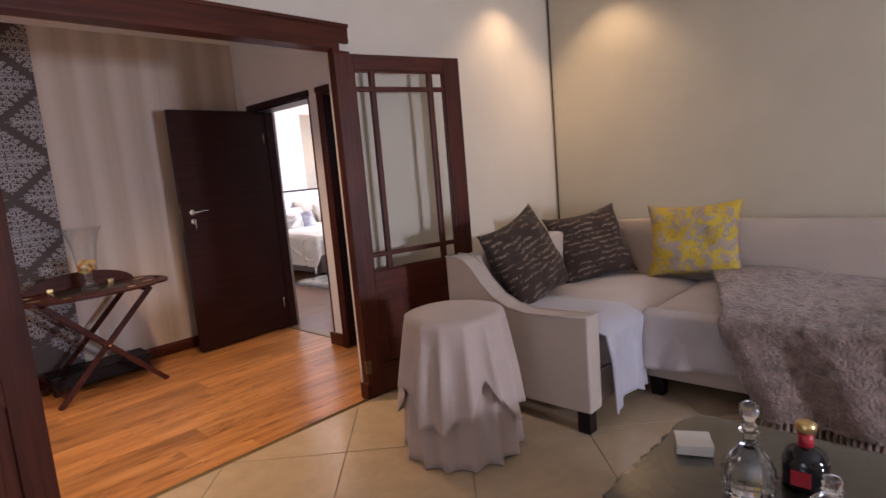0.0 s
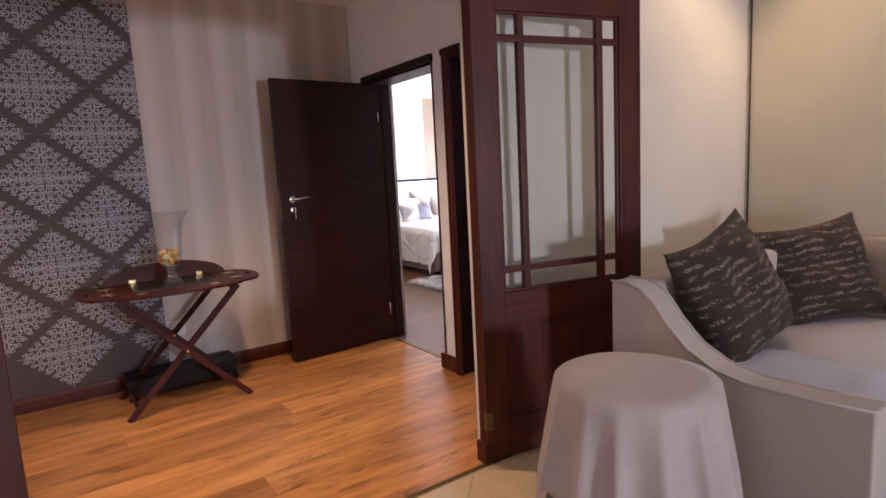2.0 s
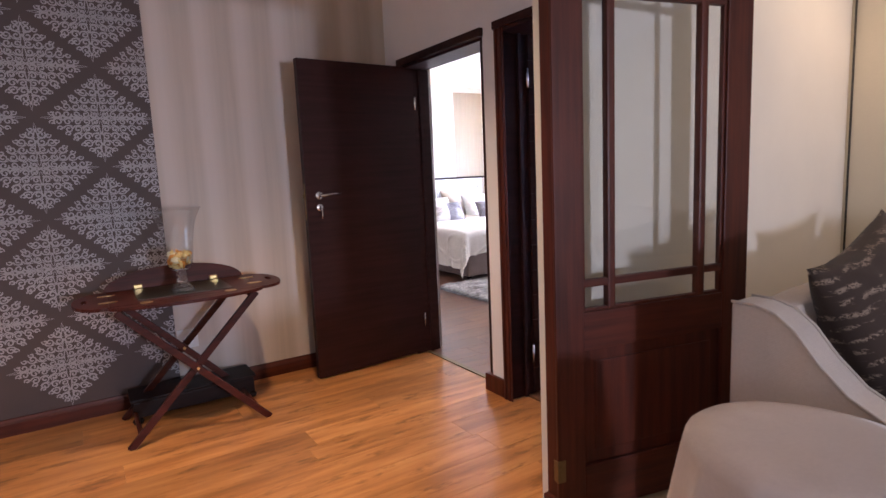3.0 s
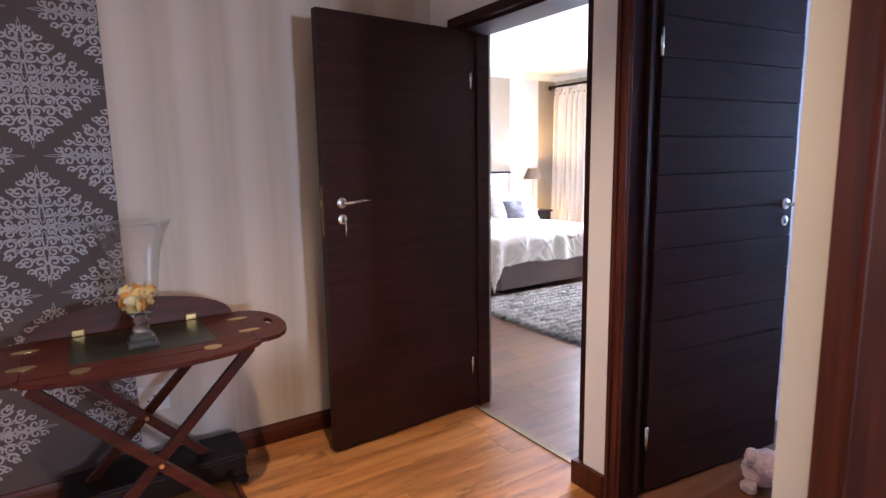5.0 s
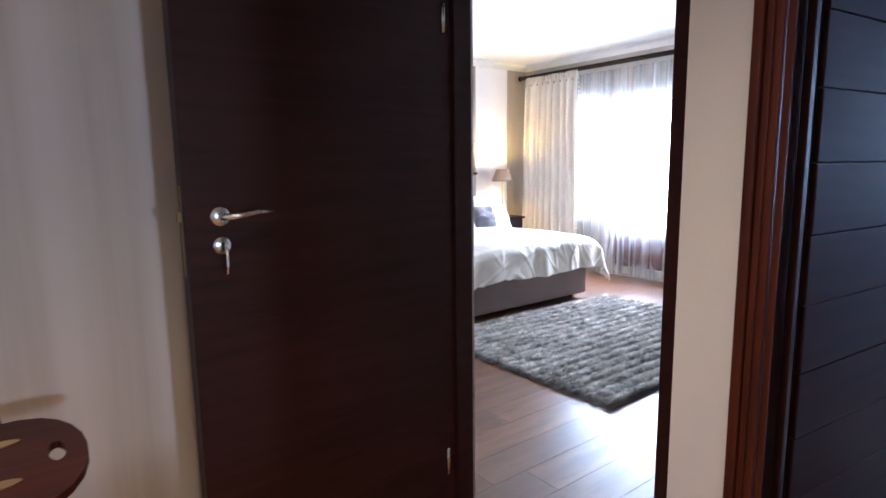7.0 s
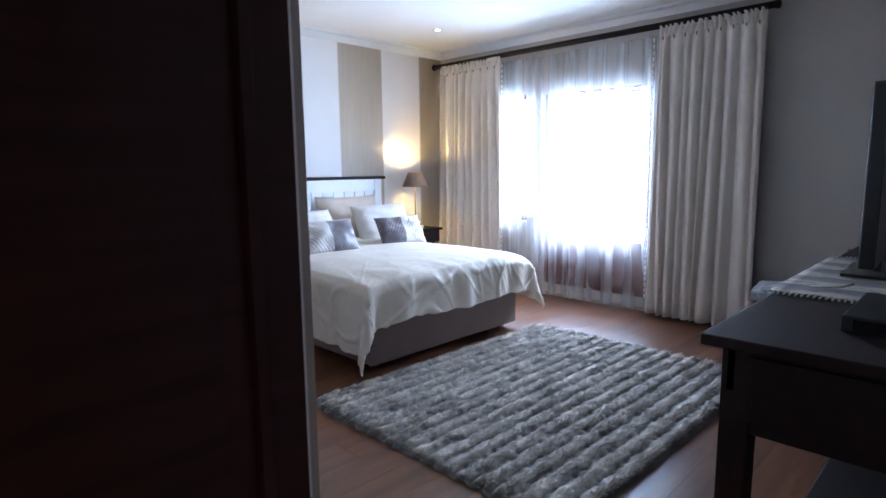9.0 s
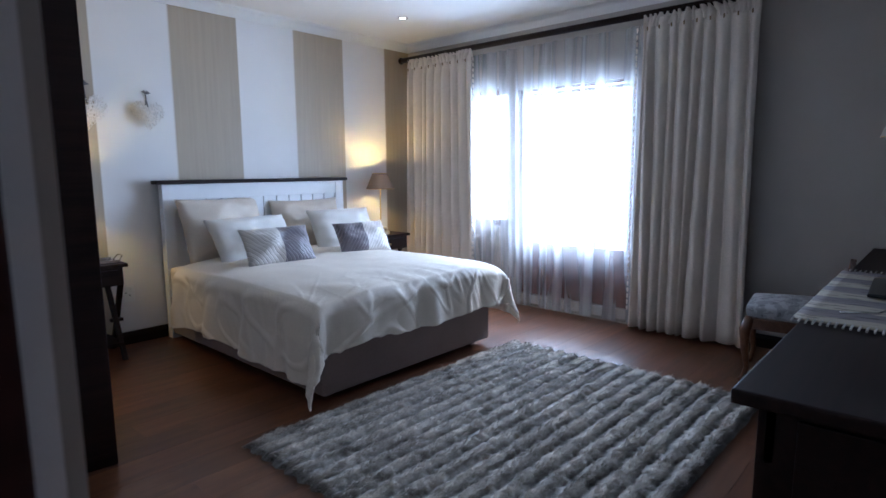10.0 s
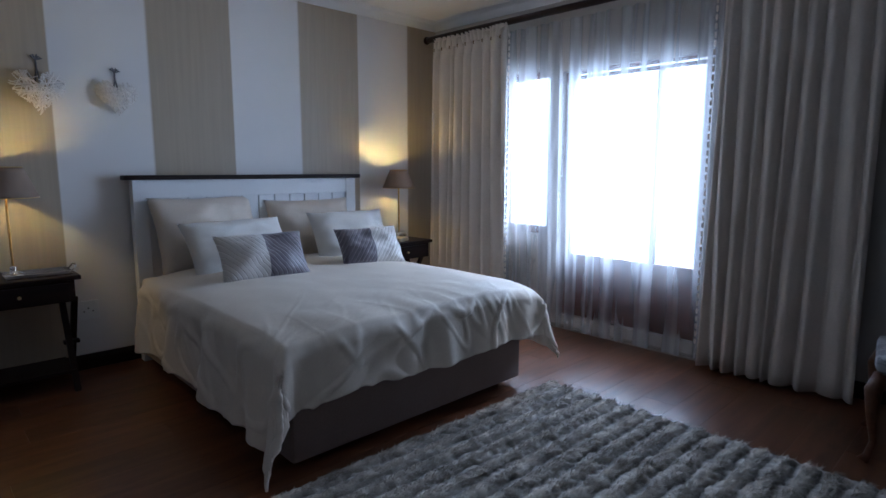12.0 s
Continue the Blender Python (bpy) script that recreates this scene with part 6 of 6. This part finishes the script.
# ---- floor pieces ----
floor_tiles = single("floor_living", boxes((-2.2, 4.54, -3.75, 2.72, -0.1, -0.006)), GROUT, "cream ceramic tile floor laid diagonally", "floor", "structure")
floor_hall = single("floor_hall", boxes((-2.2, 2.74, 2.722, 5.05, -0.1, -0.006)), UNDER, "honey-brown laminate plank floor", "floor", "structure")
floor_bed = single("floor_bedroom", boxes((2.744, 7.42, 3.765, 8.86, -0.1, -0.006)), UNDER, "brown laminate plank floor of the bedroom", "floor", "structure")
floor_side = single("floor_side_room", boxes((2.744, 6.4, 2.95, 3.761, -0.1, -0.006)), UNDER, "brown laminate plank floor of the side room", "floor", "structure")

TILE_S = 0.62


def clip_poly(poly, x0, x1, y0, y1):
    for ax, lim, sg in ((0, x0, 1), (0, x1, -1), (1, y0, 1), (1, y1, -1)):
        res = []
        for i, p in enumerate(poly):
            q = poly[(i + 1) % len(poly)]
            a, b = (p[ax] - lim) * sg, (q[ax] - lim) * sg
            if a >= 0:
                res.append(p)
            if (a >= 0) != (b >= 0):
                t = a / (a - b)
                res.append((p[0] + (q[0] - p[0]) * t, p[1] + (q[1] - p[1]) * t))
        poly = res
        if len(poly) < 3:
            return []
    return poly


r2 = math.sqrt(0.5)
for i in range(-14, 16):
    for j in range(-14, 16):
        u0, v0, g = -0.555 + i * TILE_S, 2.70 + j * TILE_S, 0.002
        quad = [(u, v) for u, v in ((u0 + g, v0 + g), (u0 + TILE_S - g, v0 + g), (u0 + TILE_S - g, v0 + TILE_S - g), (u0 + g, v0 + TILE_S - g))]
        poly = clip_poly([((u + v) * r2, (v - u) * r2) for u, v in quad], -2.2, 4.54, -3.75, 2.716)
        if len(poly) < 3:
            continue
        area = abs(sum(poly[k][0] * poly[(k + 1) % len(poly)][1] - poly[(k + 1) % len(poly)][0] * poly[k][1] for k in range(len(poly)))) / 2
        if area < 0.002:
            continue
        part("tile", slab(poly, -0.008, 0.0, None, 0.0012), TILE, floor_tiles)


def planks(parent, x0, x1, y0, y1, width=0.192, length=1.28, seed=3, mat=None):
    """Laminate boards along x, each row shifted."""
    rg = random.Random(seed)
    n = max(1, round((y1 - y0) / width))
    w = (y1 - y0) / n
    cache = {}
    for r in range(n):
        x = x0 - rg.uniform(0.1, 1.1)
        while x < x1:
            a, b = max(x, x0), min(x + length, x1)
            x += length
            if b - a < 0.03:
                continue
            key = round(b - a, 3)
            if key not in cache:
                cache[key] = finish("plank", boxes((0, b - a - 0.0006, 0, w - 0.0007, -0.008, 0.0), bev=0.0004, seg=1), mat or LAMINATE)
            ob = new("plank", cache[key])
            ob.parent = parent
            ob.location = (a, y0 + r * w, 0)


planks(floor_hall, -2.2, 2.735, 2.735, 5.045, seed=3)
planks(floor_bed, 2.752, 7.41, 3.93, 8.85, seed=5, mat=LAMINATE_DIM)
planks(floor_side, 2.752, 6.39, 2.96, 3.755, seed=6, mat=LAMINATE_DIM)
